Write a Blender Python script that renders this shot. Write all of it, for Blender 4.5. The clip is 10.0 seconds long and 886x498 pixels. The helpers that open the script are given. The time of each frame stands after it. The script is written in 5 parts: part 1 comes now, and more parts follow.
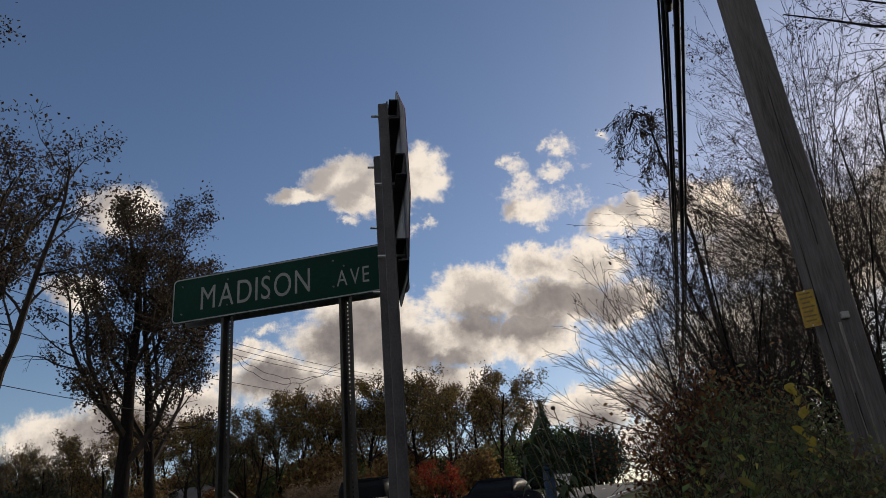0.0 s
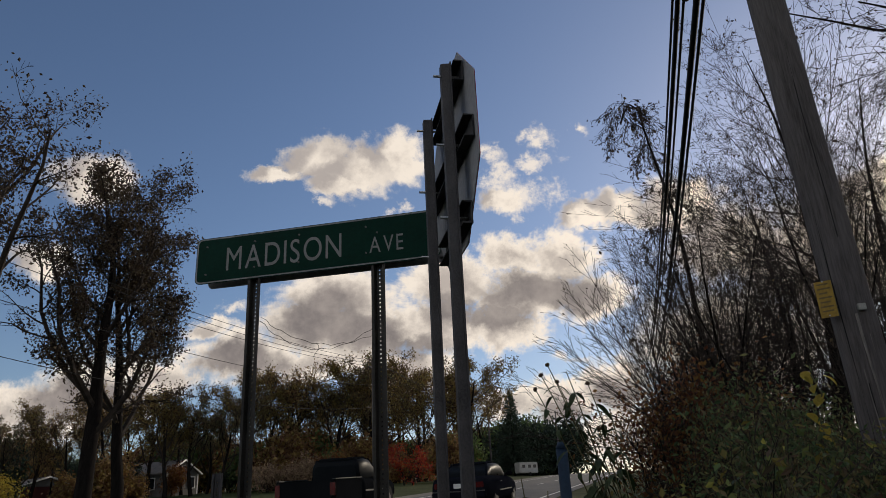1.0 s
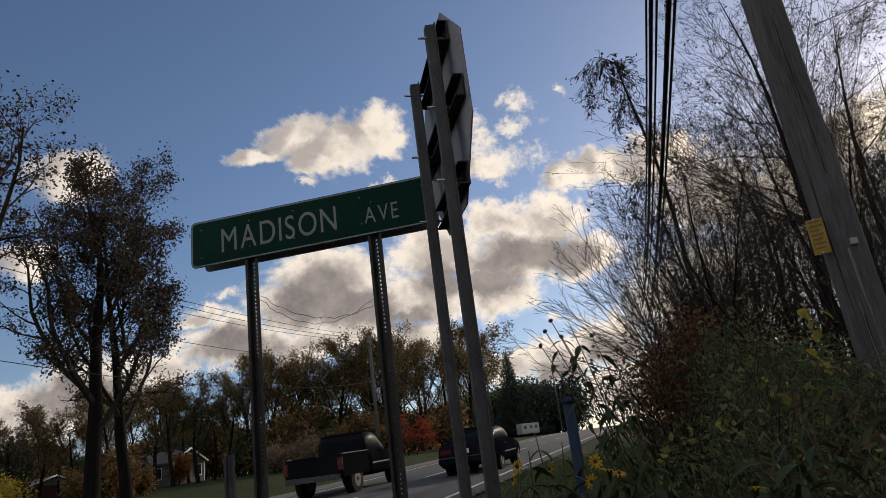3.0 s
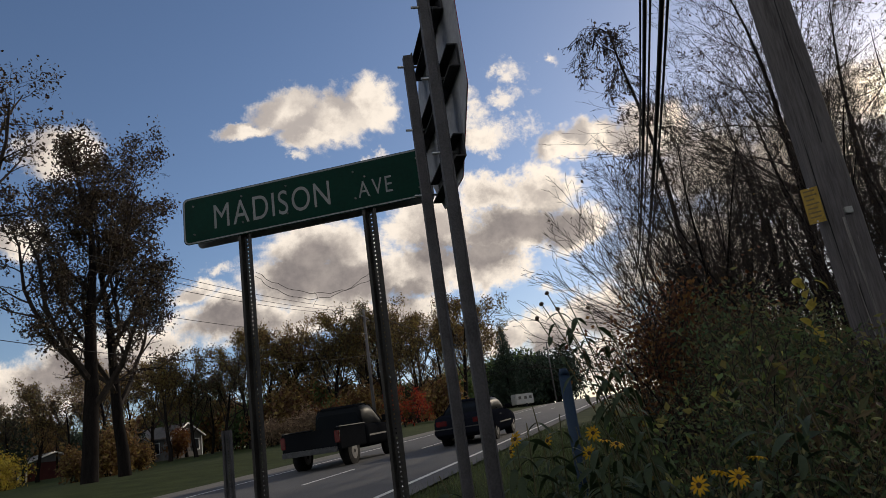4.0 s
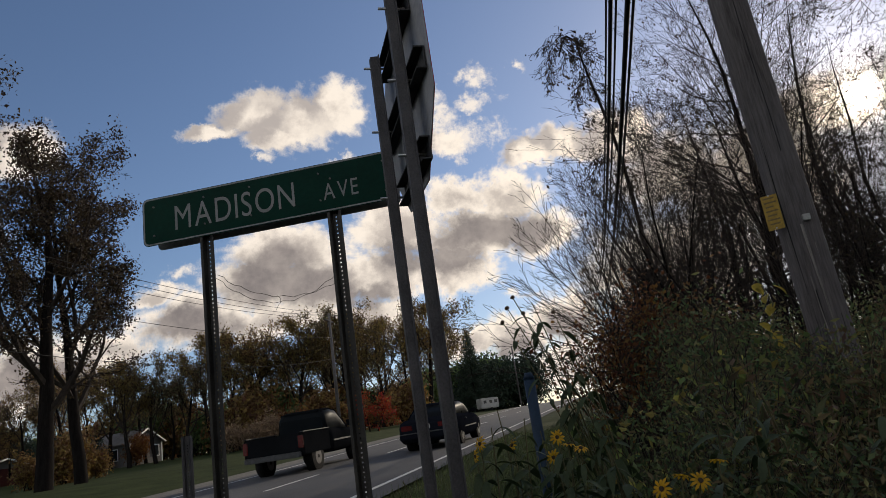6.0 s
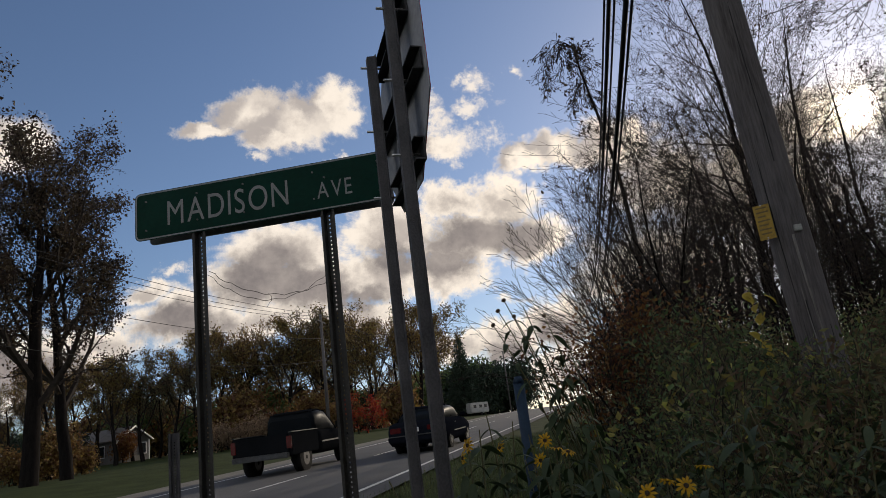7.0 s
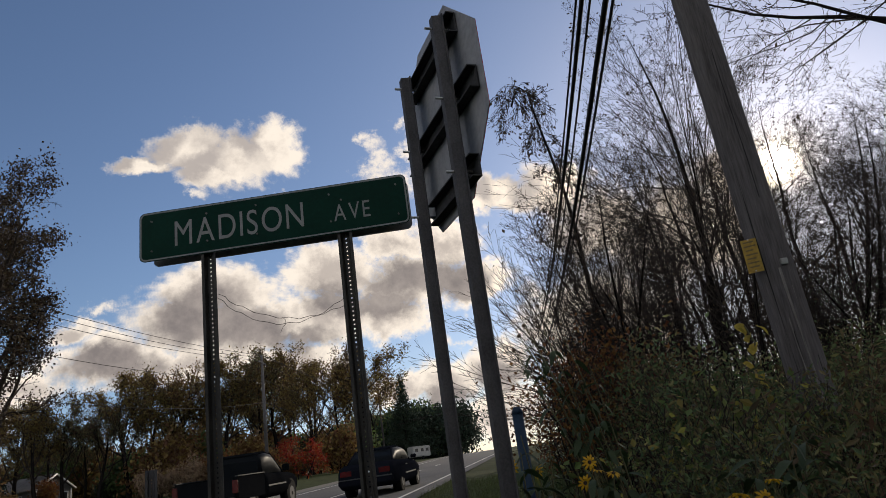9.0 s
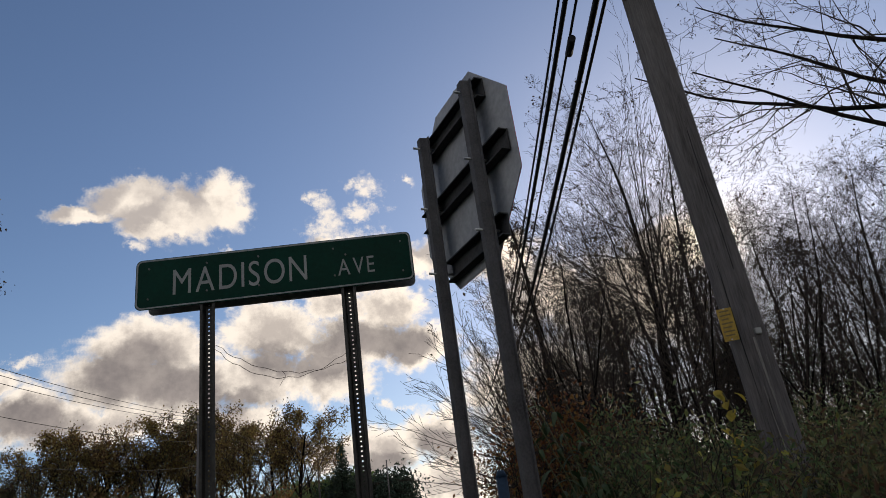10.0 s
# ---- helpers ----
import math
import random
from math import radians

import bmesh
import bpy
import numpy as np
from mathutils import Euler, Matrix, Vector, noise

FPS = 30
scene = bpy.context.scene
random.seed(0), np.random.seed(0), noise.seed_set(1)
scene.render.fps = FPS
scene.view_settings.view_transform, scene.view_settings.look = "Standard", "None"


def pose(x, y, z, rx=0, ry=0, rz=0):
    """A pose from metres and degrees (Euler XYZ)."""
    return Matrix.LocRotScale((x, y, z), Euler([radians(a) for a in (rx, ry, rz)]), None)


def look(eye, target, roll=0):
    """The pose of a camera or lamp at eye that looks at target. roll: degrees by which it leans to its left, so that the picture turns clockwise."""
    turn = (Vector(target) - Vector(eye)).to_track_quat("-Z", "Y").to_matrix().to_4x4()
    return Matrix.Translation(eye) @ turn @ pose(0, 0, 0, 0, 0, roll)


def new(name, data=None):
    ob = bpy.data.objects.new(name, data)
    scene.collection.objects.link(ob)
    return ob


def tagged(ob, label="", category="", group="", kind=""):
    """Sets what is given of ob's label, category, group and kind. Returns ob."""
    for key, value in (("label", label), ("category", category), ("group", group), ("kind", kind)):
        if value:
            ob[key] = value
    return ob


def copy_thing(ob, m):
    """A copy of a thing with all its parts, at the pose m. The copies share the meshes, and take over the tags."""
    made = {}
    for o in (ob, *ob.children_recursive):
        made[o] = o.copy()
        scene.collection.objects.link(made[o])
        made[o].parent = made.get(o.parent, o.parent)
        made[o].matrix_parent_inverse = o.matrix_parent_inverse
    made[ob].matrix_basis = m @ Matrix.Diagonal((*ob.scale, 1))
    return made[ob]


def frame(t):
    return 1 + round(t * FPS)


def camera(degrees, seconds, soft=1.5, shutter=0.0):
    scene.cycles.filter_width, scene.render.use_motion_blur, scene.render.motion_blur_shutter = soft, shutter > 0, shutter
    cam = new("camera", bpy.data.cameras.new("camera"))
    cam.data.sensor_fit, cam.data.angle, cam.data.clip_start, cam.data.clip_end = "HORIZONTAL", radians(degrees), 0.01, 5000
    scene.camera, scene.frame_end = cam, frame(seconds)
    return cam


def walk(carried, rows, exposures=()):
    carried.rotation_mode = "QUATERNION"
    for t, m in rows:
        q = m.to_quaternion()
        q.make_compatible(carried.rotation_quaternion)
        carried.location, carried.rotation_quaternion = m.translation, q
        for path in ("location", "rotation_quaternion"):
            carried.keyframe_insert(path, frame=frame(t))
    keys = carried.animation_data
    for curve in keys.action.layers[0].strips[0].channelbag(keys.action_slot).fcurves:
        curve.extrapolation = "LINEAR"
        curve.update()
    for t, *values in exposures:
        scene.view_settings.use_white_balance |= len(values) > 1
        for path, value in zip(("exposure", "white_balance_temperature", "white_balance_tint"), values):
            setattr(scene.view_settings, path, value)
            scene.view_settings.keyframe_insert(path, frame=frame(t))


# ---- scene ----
cam = camera(64.5, 10.0, soft=0.7)
PATH = [
    (0, (2.771, -3.788, 1.234), (2.326, -1.977, 1.958), -4.8),
    (0.5, (2.521, -3.786, 1.164), (2.114, -1.952, 1.851), -2.5),
    (1, (2.392, -3.801, 1.184), (2.012, -1.96, 1.867), -2.8),
    (1.5, (2.332, -3.754, 1.176), (2.029, -1.903, 1.868), -5.2),
    (2, (2.361, -3.802, 1.187), (2.07, -1.953, 1.891), -8.7),
    (2.5, (2.356, -3.794, 1.157), (2.001, -1.96, 1.871), -8.4),
    (3, (2.334, -3.803, 1.159), (1.976, -1.929, 1.759), -7.4),
    (4.5, (2.318, -3.769, 1.175), (1.97, -1.87, 1.697), -8.4),
    (5, (2.318, -3.766, 1.175), (1.98, -1.867, 1.705), -8.2),
    (5.5, (2.318, -3.763, 1.178), (2.042, -1.853, 1.703), -9.2),
    (7, (2.322, -3.757, 1.161), (2.083, -1.843, 1.691), -7.3),
    (7.5, (2.331, -3.763, 1.171), (2.139, -1.863, 1.764), -9.1),
    (8, (2.173, -3.759, 1.152), (2.012, -1.862, 1.762), -6.7),
    (8.5, (2.025, -3.769, 1.176), (1.933, -1.864, 1.777), -7.4),
    (9, (1.862, -3.762, 1.13), (1.807, -1.862, 1.751), -8.1),
    (9.5, (1.737, -3.766, 1.137), (1.899, -1.919, 1.886), -9.4),
    (10, (1.528, -3.804, 1.131), (1.648, -1.961, 1.899), -7.9),
]
EXPOSURES = ((0.0, -0.1), (2.0, -0.1), (3.0, -0.03), (4.5, 0.05), (7.5, 0.03), (9.0, 0.07), (10.0, 0.12))
walk(cam, [(t, look(eye, target, roll)) for t, eye, target, roll in PATH], EXPOSURES)

# ---- light ----
SUN_AZ, SUN_EL = 26.1, 19.1        # degrees from +y towards +x, and above the horizon
SKY_AZ, SKY_EL = -8.0, 16.0        # middle of the cloud map
world = bpy.data.worlds.new("sky")
scene.world = world
world.use_nodes = True
wt = world.node_tree
wt.nodes.clear()


def wn(kind, **values):
    n = wt.nodes.new(kind)
    for key, value in values.items():
        setattr(n, key, value)
    return n


def link(a, b):
    wt.links.new(a, b)


def wmath(op, a, b=None, clamp=False):
    n = wn("ShaderNodeMath", operation=op, use_clamp=clamp)
    for i, x in enumerate((a, b)):
        if x is None:
            continue
        if isinstance(x, (int, float)):
            n.inputs[i].default_value = x
        else:
            link(x, n.inputs[i])
    return n.outputs[0]


def wvec(op, a, b):
    n = wn("ShaderNodeVectorMath", operation=op)
    for i, x in enumerate((a, b)):
        if isinstance(x, (tuple, Vector)):
            n.inputs[i].default_value = x
        else:
            link(x, n.inputs[i])
    return n.outputs["Value"] if op in ("DOT_PRODUCT", "LENGTH", "DISTANCE") else n.outputs[0]


def wsmooth(x, lo, hi):
    n = wn("ShaderNodeMapRange", interpolation_type="SMOOTHSTEP")
    link(x, n.inputs[0])
    n.inputs[1].default_value, n.inputs[2].default_value = lo, hi
    return n.outputs[0]


def wmix(f, a, b):
    n = wn("ShaderNodeMix", data_type="RGBA")
    if isinstance(f, (int, float)):
        n.inputs[0].default_value = f
    else:
        link(f, n.inputs[0])
    for i, x in ((6, a), (7, b)):
        if isinstance(x, tuple):
            n.inputs[i].default_value = (*x, 1)
        else:
            link(x, n.inputs[i])
    return n.outputs[2]


def heading(az, el):
    a, e = radians(az), radians(el)
    return Vector((math.sin(a) * math.cos(e), math.cos(a) * math.cos(e), math.sin(e)))


to_sun = heading(SUN_AZ, SUN_EL)
sky = wn("ShaderNodeTexSky", sky_type="NISHITA", sun_disc=False, sun_elevation=radians(SUN_EL), sun_rotation=radians(SUN_AZ))
sky.air_density, sky.dust_density, sky.ozone_density = 1.0, 0.4, 3.0
way = wn("ShaderNodeTexCoord").outputs["Generated"]
ahead = heading(SKY_AZ, SKY_EL)
right = Vector((math.cos(radians(SKY_AZ)), -math.sin(radians(SKY_AZ)), 0))
above = right.cross(ahead)
depth = wmath("MAXIMUM", wvec("DOT_PRODUCT", way, ahead), 0.05)
px = wmath("DIVIDE", wvec("DOT_PRODUCT", way, right), depth)
py = wmath("DIVIDE", wvec("DOT_PRODUCT", way, above), depth)
flat = wn("ShaderNodeCombineXYZ")
link(px, flat.inputs[0]), link(py, flat.inputs[1])


def wnoise(scale, detail, rough, at=None):
    n = wn("ShaderNodeTexNoise")
    n.inputs["Scale"].default_value, n.inputs["Detail"].default_value, n.inputs["Roughness"].default_value = scale, detail, rough
    link(at or flat.outputs[0], n.inputs["Vector"])
    return n


def wscaled(v, k):
    n = wn("ShaderNodeVectorMath", operation="SCALE")
    link(v, n.inputs[0])
    n.inputs["Scale"].default_value = k
    return n.outputs[0]


def centred(n):
    return wvec("SUBTRACT", n.outputs["Color"], (0.5, 0.5, 0.5))


# billows: the map is bent at two scales before the cloud bodies are laid out on it
bent = wvec("ADD", flat.outputs[0], wscaled(centred(wnoise(9.0, 8.0, 0.62)), 0.064))
bent = wvec("ADD", bent, wscaled(centred(wnoise(30.0, 7.0, 0.66)), 0.034))
bent = wvec("MULTIPLY", bent, (1, 1, 0))


def bodies(rows, at=None):
    """The greatest of soft ellipses (x, y, half width, half height)."""
    total = None
    for x, y, a, b in rows:
        m = wn("ShaderNodeMapping", vector_type="TEXTURE")
        m.inputs["Location"].default_value = (x, y, 0)
        m.inputs["Rotation"].default_value = (0, 0, radians(-4))
        m.inputs["Scale"].default_value = (a, b, 1)
        link(at or bent, m.inputs["Vector"])
        d = wvec("LENGTH", m.outputs[0], (0, 0, 0))
        total = d if total is None else wmath("MINIMUM", total, d)
    return wmath("SUBTRACT", 1.0, total)

CUMULUS = [  # the lone cumulus, and broken cloud towards the sun
    (-0.174, 0.195, 0.082, 0.052), (-0.119, 0.207, 0.044, 0.055), (-0.225, 0.213, 0.066, 0.038), (-0.29, 0.195, 0.056, 0.015), (-0.191, 0.172, 0.061, 0.022),
    (-0.572, 0.215, 0.075, 0.045), (-0.651, 0.095, 0.06, 0.03),
    (0.03, 0.132, 0.042, 0.028), (0.145, 0.101, 0.042, 0.026), (0.195, 0.112, 0.05, 0.03), (0.27, 0.105, 0.075, 0.045), (0.35, 0.05, 0.11, 0.06), (0.46, 0.02, 0.15, 0.08), (0.56, 0.11, 0.10, 0.045)]
FAIR = bodies(CUMULUS)
SUNWARD = bodies(CUMULUS, wvec("ADD", bent, (0.034, -0.006, 0)))
WISPS = bodies([(-0.229, 0.149, 0.024, 0.014), (0.083, 0.223, 0.05, 0.022), (0.146, 0.228, 0.018, 0.014), (0.06, 0.135, 0.075, 0.04), (0.03, 0.165, 0.05, 0.035), (-0.119, 0.129, 0.03, 0.013),
                (0.075, 0.19, 0.05, 0.02), (0.02, 0.20, 0.03, 0.02), (0.131, -0.093, 0.022, 0.014), (0.095, -0.09, 0.018, 0.011), (-0.365, 0.008, 0.05, 0.016)])
BANK = bodies([  # the broad bank of cloud above the trees
    (0.037, 0.056, 0.064, 0.036), (0.104, 0.045, 0.068, 0.042), (0.061, -0.001, 0.108, 0.044), (0.147, -0.014, 0.068, 0.038), (-0.053, 0.025, 0.08, 0.048),
    (0.012, -0.05, 0.08, 0.04), (-0.075, -0.037, 0.078, 0.053), (-0.211, 0.013, 0.1, 0.046), (-0.174, -0.038, 0.1, 0.052), (-0.262, -0.02, 0.094, 0.047),
    (-0.36, -0.063, 0.102, 0.043), (-0.407, -0.019, 0.05, 0.018), (-0.247, -0.08, 0.145, 0.033), (0.026, -0.15, 0.064, 0.027), (0.09, -0.155, 0.06, 0.04), (0.169, -0.139, 0.064, 0.042),
    (0.175, -0.205, 0.078, 0.048), (-0.117, -0.096, 0.093, 0.034), (-0.489, -0.085, 0.08, 0.034), (-0.589, -0.1, 0.12, 0.055), (-0.69, -0.127, 0.13, 0.06), (0.33, -0.1, 0.15, 0.1)])
GREY = bodies([
    (0.065, 0.003, 0.085, 0.029), (0.127, -0.012, 0.048, 0.02), (-0.241, -0.019, 0.075, 0.038), (-0.174, -0.038, 0.066, 0.032), (-0.365, -0.068, 0.066, 0.026), (-0.055, -0.015, 0.046, 0.026),
    (0.016, -0.03, 0.05, 0.018), (0.163, -0.15, 0.038, 0.023), (0.083, -0.171, 0.042, 0.017), (-0.12, -0.062, 0.06, 0.021), (-0.6, -0.11, 0.1, 0.03)])
# elsewhere in the sky, out of view: scattered cloud added as fill light
everywhere = wnoise(2.6, 9.0, 0.6, way)
scattered = wmath("MULTIPLY", wsmooth(everywhere.outputs["Fac"], 0.47, 0.6), wsmooth(wvec("DOT_PRODUCT", way, ahead), 0.70, 0.55))
fine = wnoise(75.0, 6.0, 0.7).outputs["Fac"]
billow = wnoise(19.0, 9.0, 0.66).outputs["Fac"]
body = wmath("ADD", wmath("MAXIMUM", FAIR, BANK), wmath("MULTIPLY", wmath("SUBTRACT", billow, 0.5), 1.25))
body = wmath("ADD", body, wmath("MULTIPLY", wmath("SUBTRACT", fine, 0.5), 0.4))
shred = wmath("ADD", WISPS, wmath("ADD", wmath("MULTIPLY", wmath("SUBTRACT", wnoise(30.0, 9.0, 0.7).outputs["Fac"], 0.52), 3.0), wmath("MULTIPLY", wmath("SUBTRACT", fine, 0.5), 0.8)))
cover = wmath("MAXIMUM", wsmooth(body, -0.08, 0.40), scattered)
cover = wmath("MAXIMUM", cover, wmath("MULTIPLY", wsmooth(shred, 0.15, 1.0), 0.85))
toward = wmath("MAXIMUM", wvec("DOT_PRODUCT", way, to_sun), 0.0)
near_sun = wmath("POWER", toward, 22.0)
bright = wmix(near_sun, (9.6, 8.5, 7.3), (16.0, 13.2, 10.2))
# unseen cloud opposite the sun is set brighter to lift the foreground shade
bright = wmix(wsmooth(wvec("DOT_PRODUCT", way, to_sun), 0.25, -0.45), bright, (13.2, 12.6, 11.8))
thick = wsmooth(wmath("ADD", wmath("MAXIMUM", wmath("MULTIPLY", FAIR, 0.5), BANK), wmath("MULTIPLY", wmath("SUBTRACT", wnoise(26.0, 8.0, 0.66).outputs["Fac"], 0.5), 1.5)), 0.2, 0.95)
lit = wmix(wmath("MULTIPLY", thick, 0.78), bright, (4.0, 3.45, 3.15))
turned = wmath("ADD", wmath("SUBTRACT", FAIR, SUNWARD), wmath("MULTIPLY", wmath("SUBTRACT", wnoise(16.0, 9.0, 0.64).outputs["Fac"], 0.5), 0.7))
shaded = wmath("MULTIPLY", wsmooth(turned, 0.42, -0.30), wsmooth(FAIR, -0.1, 0.35))
lit = wmix(wmath("MULTIPLY", shaded, 0.8), lit, (3.5, 3.1, 3.0))
belly = wsmooth(wmath("ADD", GREY, wmath("MULTIPLY", wmath("SUBTRACT", wnoise(11.0, 8.0, 0.62).outputs["Fac"], 0.5), 1.7)), -0.34, 0.42)
lit = wmix(wmath("MULTIPLY", belly, 0.88), lit, wmix(wsmooth(wnoise(20.0, 8.0, 0.65).outputs["Fac"], 0.3, 0.7), (1.7, 1.5, 1.5), (3.3, 2.85, 2.65)))
tint = wn("ShaderNodeMix", data_type="RGBA", blend_type="MULTIPLY")
tint.inputs[0].default_value = 1.0
link(sky.outputs[0], tint.inputs[6])
tint.inputs[7].default_value = (1.0, 0.95, 0.99, 1)
haze = wmath("MULTIPLY", wmath("POWER", toward, 8.0), 0.45)
glow = wmath("ADD", wmath("ADD", haze, wmath("MULTIPLY", wmath("POWER", toward, 1400.0), 26.0)), wmath("MULTIPLY", wmath("POWER", toward, 12000.0), 900.0))
halo = wn("ShaderNodeMix", data_type="RGBA", blend_type="ADD")
halo.inputs[0].default_value = 1.0
link(wmix(cover, tint.outputs[2], lit), halo.inputs[6])
warm = wn("ShaderNodeVectorMath", operation="SCALE")
warm.inputs[0].default_value = (1.0, 0.86, 0.66)
link(glow, warm.inputs["Scale"])
link(warm.outputs[0], halo.inputs[7])
shine = wn("ShaderNodeBackground")
shine.inputs["Strength"].default_value = 0.10
link(halo.outputs[2], shine.inputs["Color"])
link(shine.outputs[0], wn("ShaderNodeOutputWorld").inputs[0])

sun = new("sun", bpy.data.lights.new("sun", "SUN"))
sun.data.energy, sun.data.angle, sun.data.color = 2.6, radians(0.53), (1.0, 0.86, 0.68)
sun.matrix_world = look(to_sun * 50, (0, 0, 0))
scene.view_settings.exposure = 0.0


# ---- materials ----
def material(name, dark, light, scale=6.0, rough=0.75, metal=0.0, bump=0.15, grain=60.0, vary=0.0, through_light=0.0, stretch=(1, 1, 1), island=False, gloss=0.35):
    """Two tones mixed by noise at two scales, with relief. vary: how far single pieces differ in brightness."""
    m = bpy.data.materials.new(name)
    m.use_nodes = True
    t = m.node_tree
    shader = t.nodes["Principled BSDF"]
    at = t.nodes.new("ShaderNodeTexCoord")
    mapping = t.nodes.new("ShaderNodeMapping")
    mapping.inputs["Scale"].default_value = stretch
    t.links.new(at.outputs["Object"], mapping.inputs["Vector"])
    big, small = t.nodes.new("ShaderNodeTexNoise"), t.nodes.new("ShaderNodeTexNoise")
    for n, k in ((big, scale), (small, grain)):
        n.inputs["Scale"].default_value, n.inputs["Detail"].default_value, n.inputs["Roughness"].default_value = k, 6.0, 0.6
        t.links.new(mapping.outputs[0], n.inputs["Vector"])
    both = t.nodes.new("ShaderNodeMath")
    both.operation = "MULTIPLY_ADD"
    both.inputs[1].default_value = 0.45
    t.links.new(small.outputs["Fac"], both.inputs[0])
    half = t.nodes.new("ShaderNodeMath")
    half.operation = "MULTIPLY"
    half.inputs[1].default_value = 0.55
    t.links.new(big.outputs["Fac"], half.inputs[0])
    t.links.new(half.outputs[0], both.inputs[2])
    ramp = t.nodes.new("ShaderNodeValToRGB")
    ramp.color_ramp.elements[0].position, ramp.color_ramp.elements[1].position = 0.34, 0.66
    ramp.color_ramp.elements[0].color, ramp.color_ramp.elements[1].color = (*dark, 1), (*light, 1)
    t.links.new(both.outputs[0], ramp.inputs[0])
    colour = ramp.outputs[0]
    if vary:
        hsv = t.nodes.new("ShaderNodeHueSaturation")
        if island:
            pick = t.nodes.new("ShaderNodeNewGeometry").outputs["Random Per Island"]
        else:
            pick = t.nodes.new("ShaderNodeObjectInfo").outputs["Random"]
        spread = t.nodes.new("ShaderNodeMapRange")
        spread.inputs[3].default_value, spread.inputs[4].default_value = 1 - vary, 1 + vary
        t.links.new(pick, spread.inputs[0])
        t.links.new(spread.outputs[0], hsv.inputs["Value"])
        hue = t.nodes.new("ShaderNodeMapRange")
        hue.inputs[3].default_value, hue.inputs[4].default_value = 0.5 - vary * 0.06, 0.5 + vary * 0.06
        t.links.new(pick, hue.inputs[0])
        t.links.new(hue.outputs[0], hsv.inputs["Hue"])
        t.links.new(colour, hsv.inputs["Color"])
        colour = hsv.outputs[0]
    t.links.new(colour, shader.inputs["Base Color"])
    shader.inputs["Specular IOR Level"].default_value = gloss
    shader.inputs["Roughness"].default_value, shader.inputs["Metallic"].default_value = rough, metal
    if bump:
        b = t.nodes.new("ShaderNodeBump")
        b.inputs["Strength"].default_value, b.inputs["Distance"].default_value = bump, 0.02
        t.links.new(both.outputs[0], b.inputs["Height"])
        t.links.new(b.outputs[0], shader.inputs["Normal"])
    if through_light:
        leafy, mixed = t.nodes.new("ShaderNodeBsdfTranslucent"), t.nodes.new("ShaderNodeMixShader")
        t.links.new(colour, leafy.inputs["Color"])
        mixed.inputs[0].default_value = through_light
        t.links.new(shader.outputs[0], mixed.inputs[1]), t.links.new(leafy.outputs[0], mixed.inputs[2])
        t.links.new(mixed.outputs[0], t.nodes["Material Output"].inputs[0])
    return m


M_GRASS = material("grass_ground", (0.012, 0.022, 0.006), (0.045, 0.055, 0.018), 0.9, 0.95, grain=22, bump=0.6, gloss=0.05)
M_BLADE = material("grass_blade", (0.04, 0.065, 0.018), (0.11, 0.13, 0.045), 1.2, 0.7, vary=0.4, island=True, through_light=0.3)
M_ASPHALT = material("asphalt", (0.04, 0.04, 0.043), (0.07, 0.07, 0.072), 0.5, 0.85, grain=90, bump=0.4)
M_SHOULDER = material("shoulder_gravel", (0.07, 0.065, 0.058), (0.15, 0.14, 0.125), 1.5, 0.95, grain=60, bump=0.8)
M_LINE = material("road_paint", (0.42, 0.42, 0.40), (0.66, 0.66, 0.63), 4.0, 0.7, grain=60)
M_GREEN = material("green_sheeting", (0.0, 0.018, 0.011), (0.001, 0.034, 0.021), 3.0, 0.45, bump=0.03, grain=40, gloss=0.08)
M_WHITE = material("white_sheeting", (0.16, 0.175, 0.17), (0.27, 0.285, 0.28), 8.0, 0.5, bump=0.02)
M_ALU = material("aluminium_back", (0.19, 0.195, 0.21), (0.36, 0.365, 0.38), 2.2, 0.55, 0.4, bump=0.05, grain=30)
M_GALV = material("galvanised_steel", (0.20, 0.21, 0.20), (0.34, 0.35, 0.34), 9.0, 0.6, 0.4, bump=0.2, grain=120)
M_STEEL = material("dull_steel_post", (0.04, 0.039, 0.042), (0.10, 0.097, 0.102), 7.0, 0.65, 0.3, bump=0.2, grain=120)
M_OLIVE = material("green_painted_post", (0.018, 0.018, 0.017), (0.06, 0.056, 0.050), 5.0, 0.6, 0.2, bump=0.15, grain=110)
M_RED = material("red_sheeting", (0.30, 0.012, 0.016), (0.42, 0.02, 0.025), 3.0, 0.45, bump=0.03)
M_BOLT = material("zinc_bolt", (0.25, 0.25, 0.25), (0.5, 0.5, 0.5), 30.0, 0.4, 0.8)
M_DARKBOLT = material("weathered_bolt", (0.05, 0.05, 0.05), (0.22, 0.22, 0.21), 40.0, 0.6, 0.3)
M_POLE = material("weathered_pole", (0.052, 0.048, 0.049), (0.155, 0.146, 0.147), 1.6, 0.9, gloss=0.05, bump=0.45, grain=30, stretch=(2.6, 2.6, 0.2))
M_SPLIT = material("bleached_wood", (0.10, 0.095, 0.09), (0.30, 0.285, 0.27), 6.0, 0.9, gloss=0.1, bump=0.7, grain=40, stretch=(4, 4, 0.2))
M_TAG = material("yellow_tag", (0.18, 0.115, 0.016), (0.38, 0.25, 0.032), 14.0, 0.6)
M_INK = material("tag_print", (0.10, 0.07, 0.02), (0.18, 0.13, 0.05), 20.0, 0.7)
M_CABLE = material("black_cable", (0.012, 0.012, 0.013), (0.03, 0.03, 0.032), 10.0, 0.7, gloss=0.08)
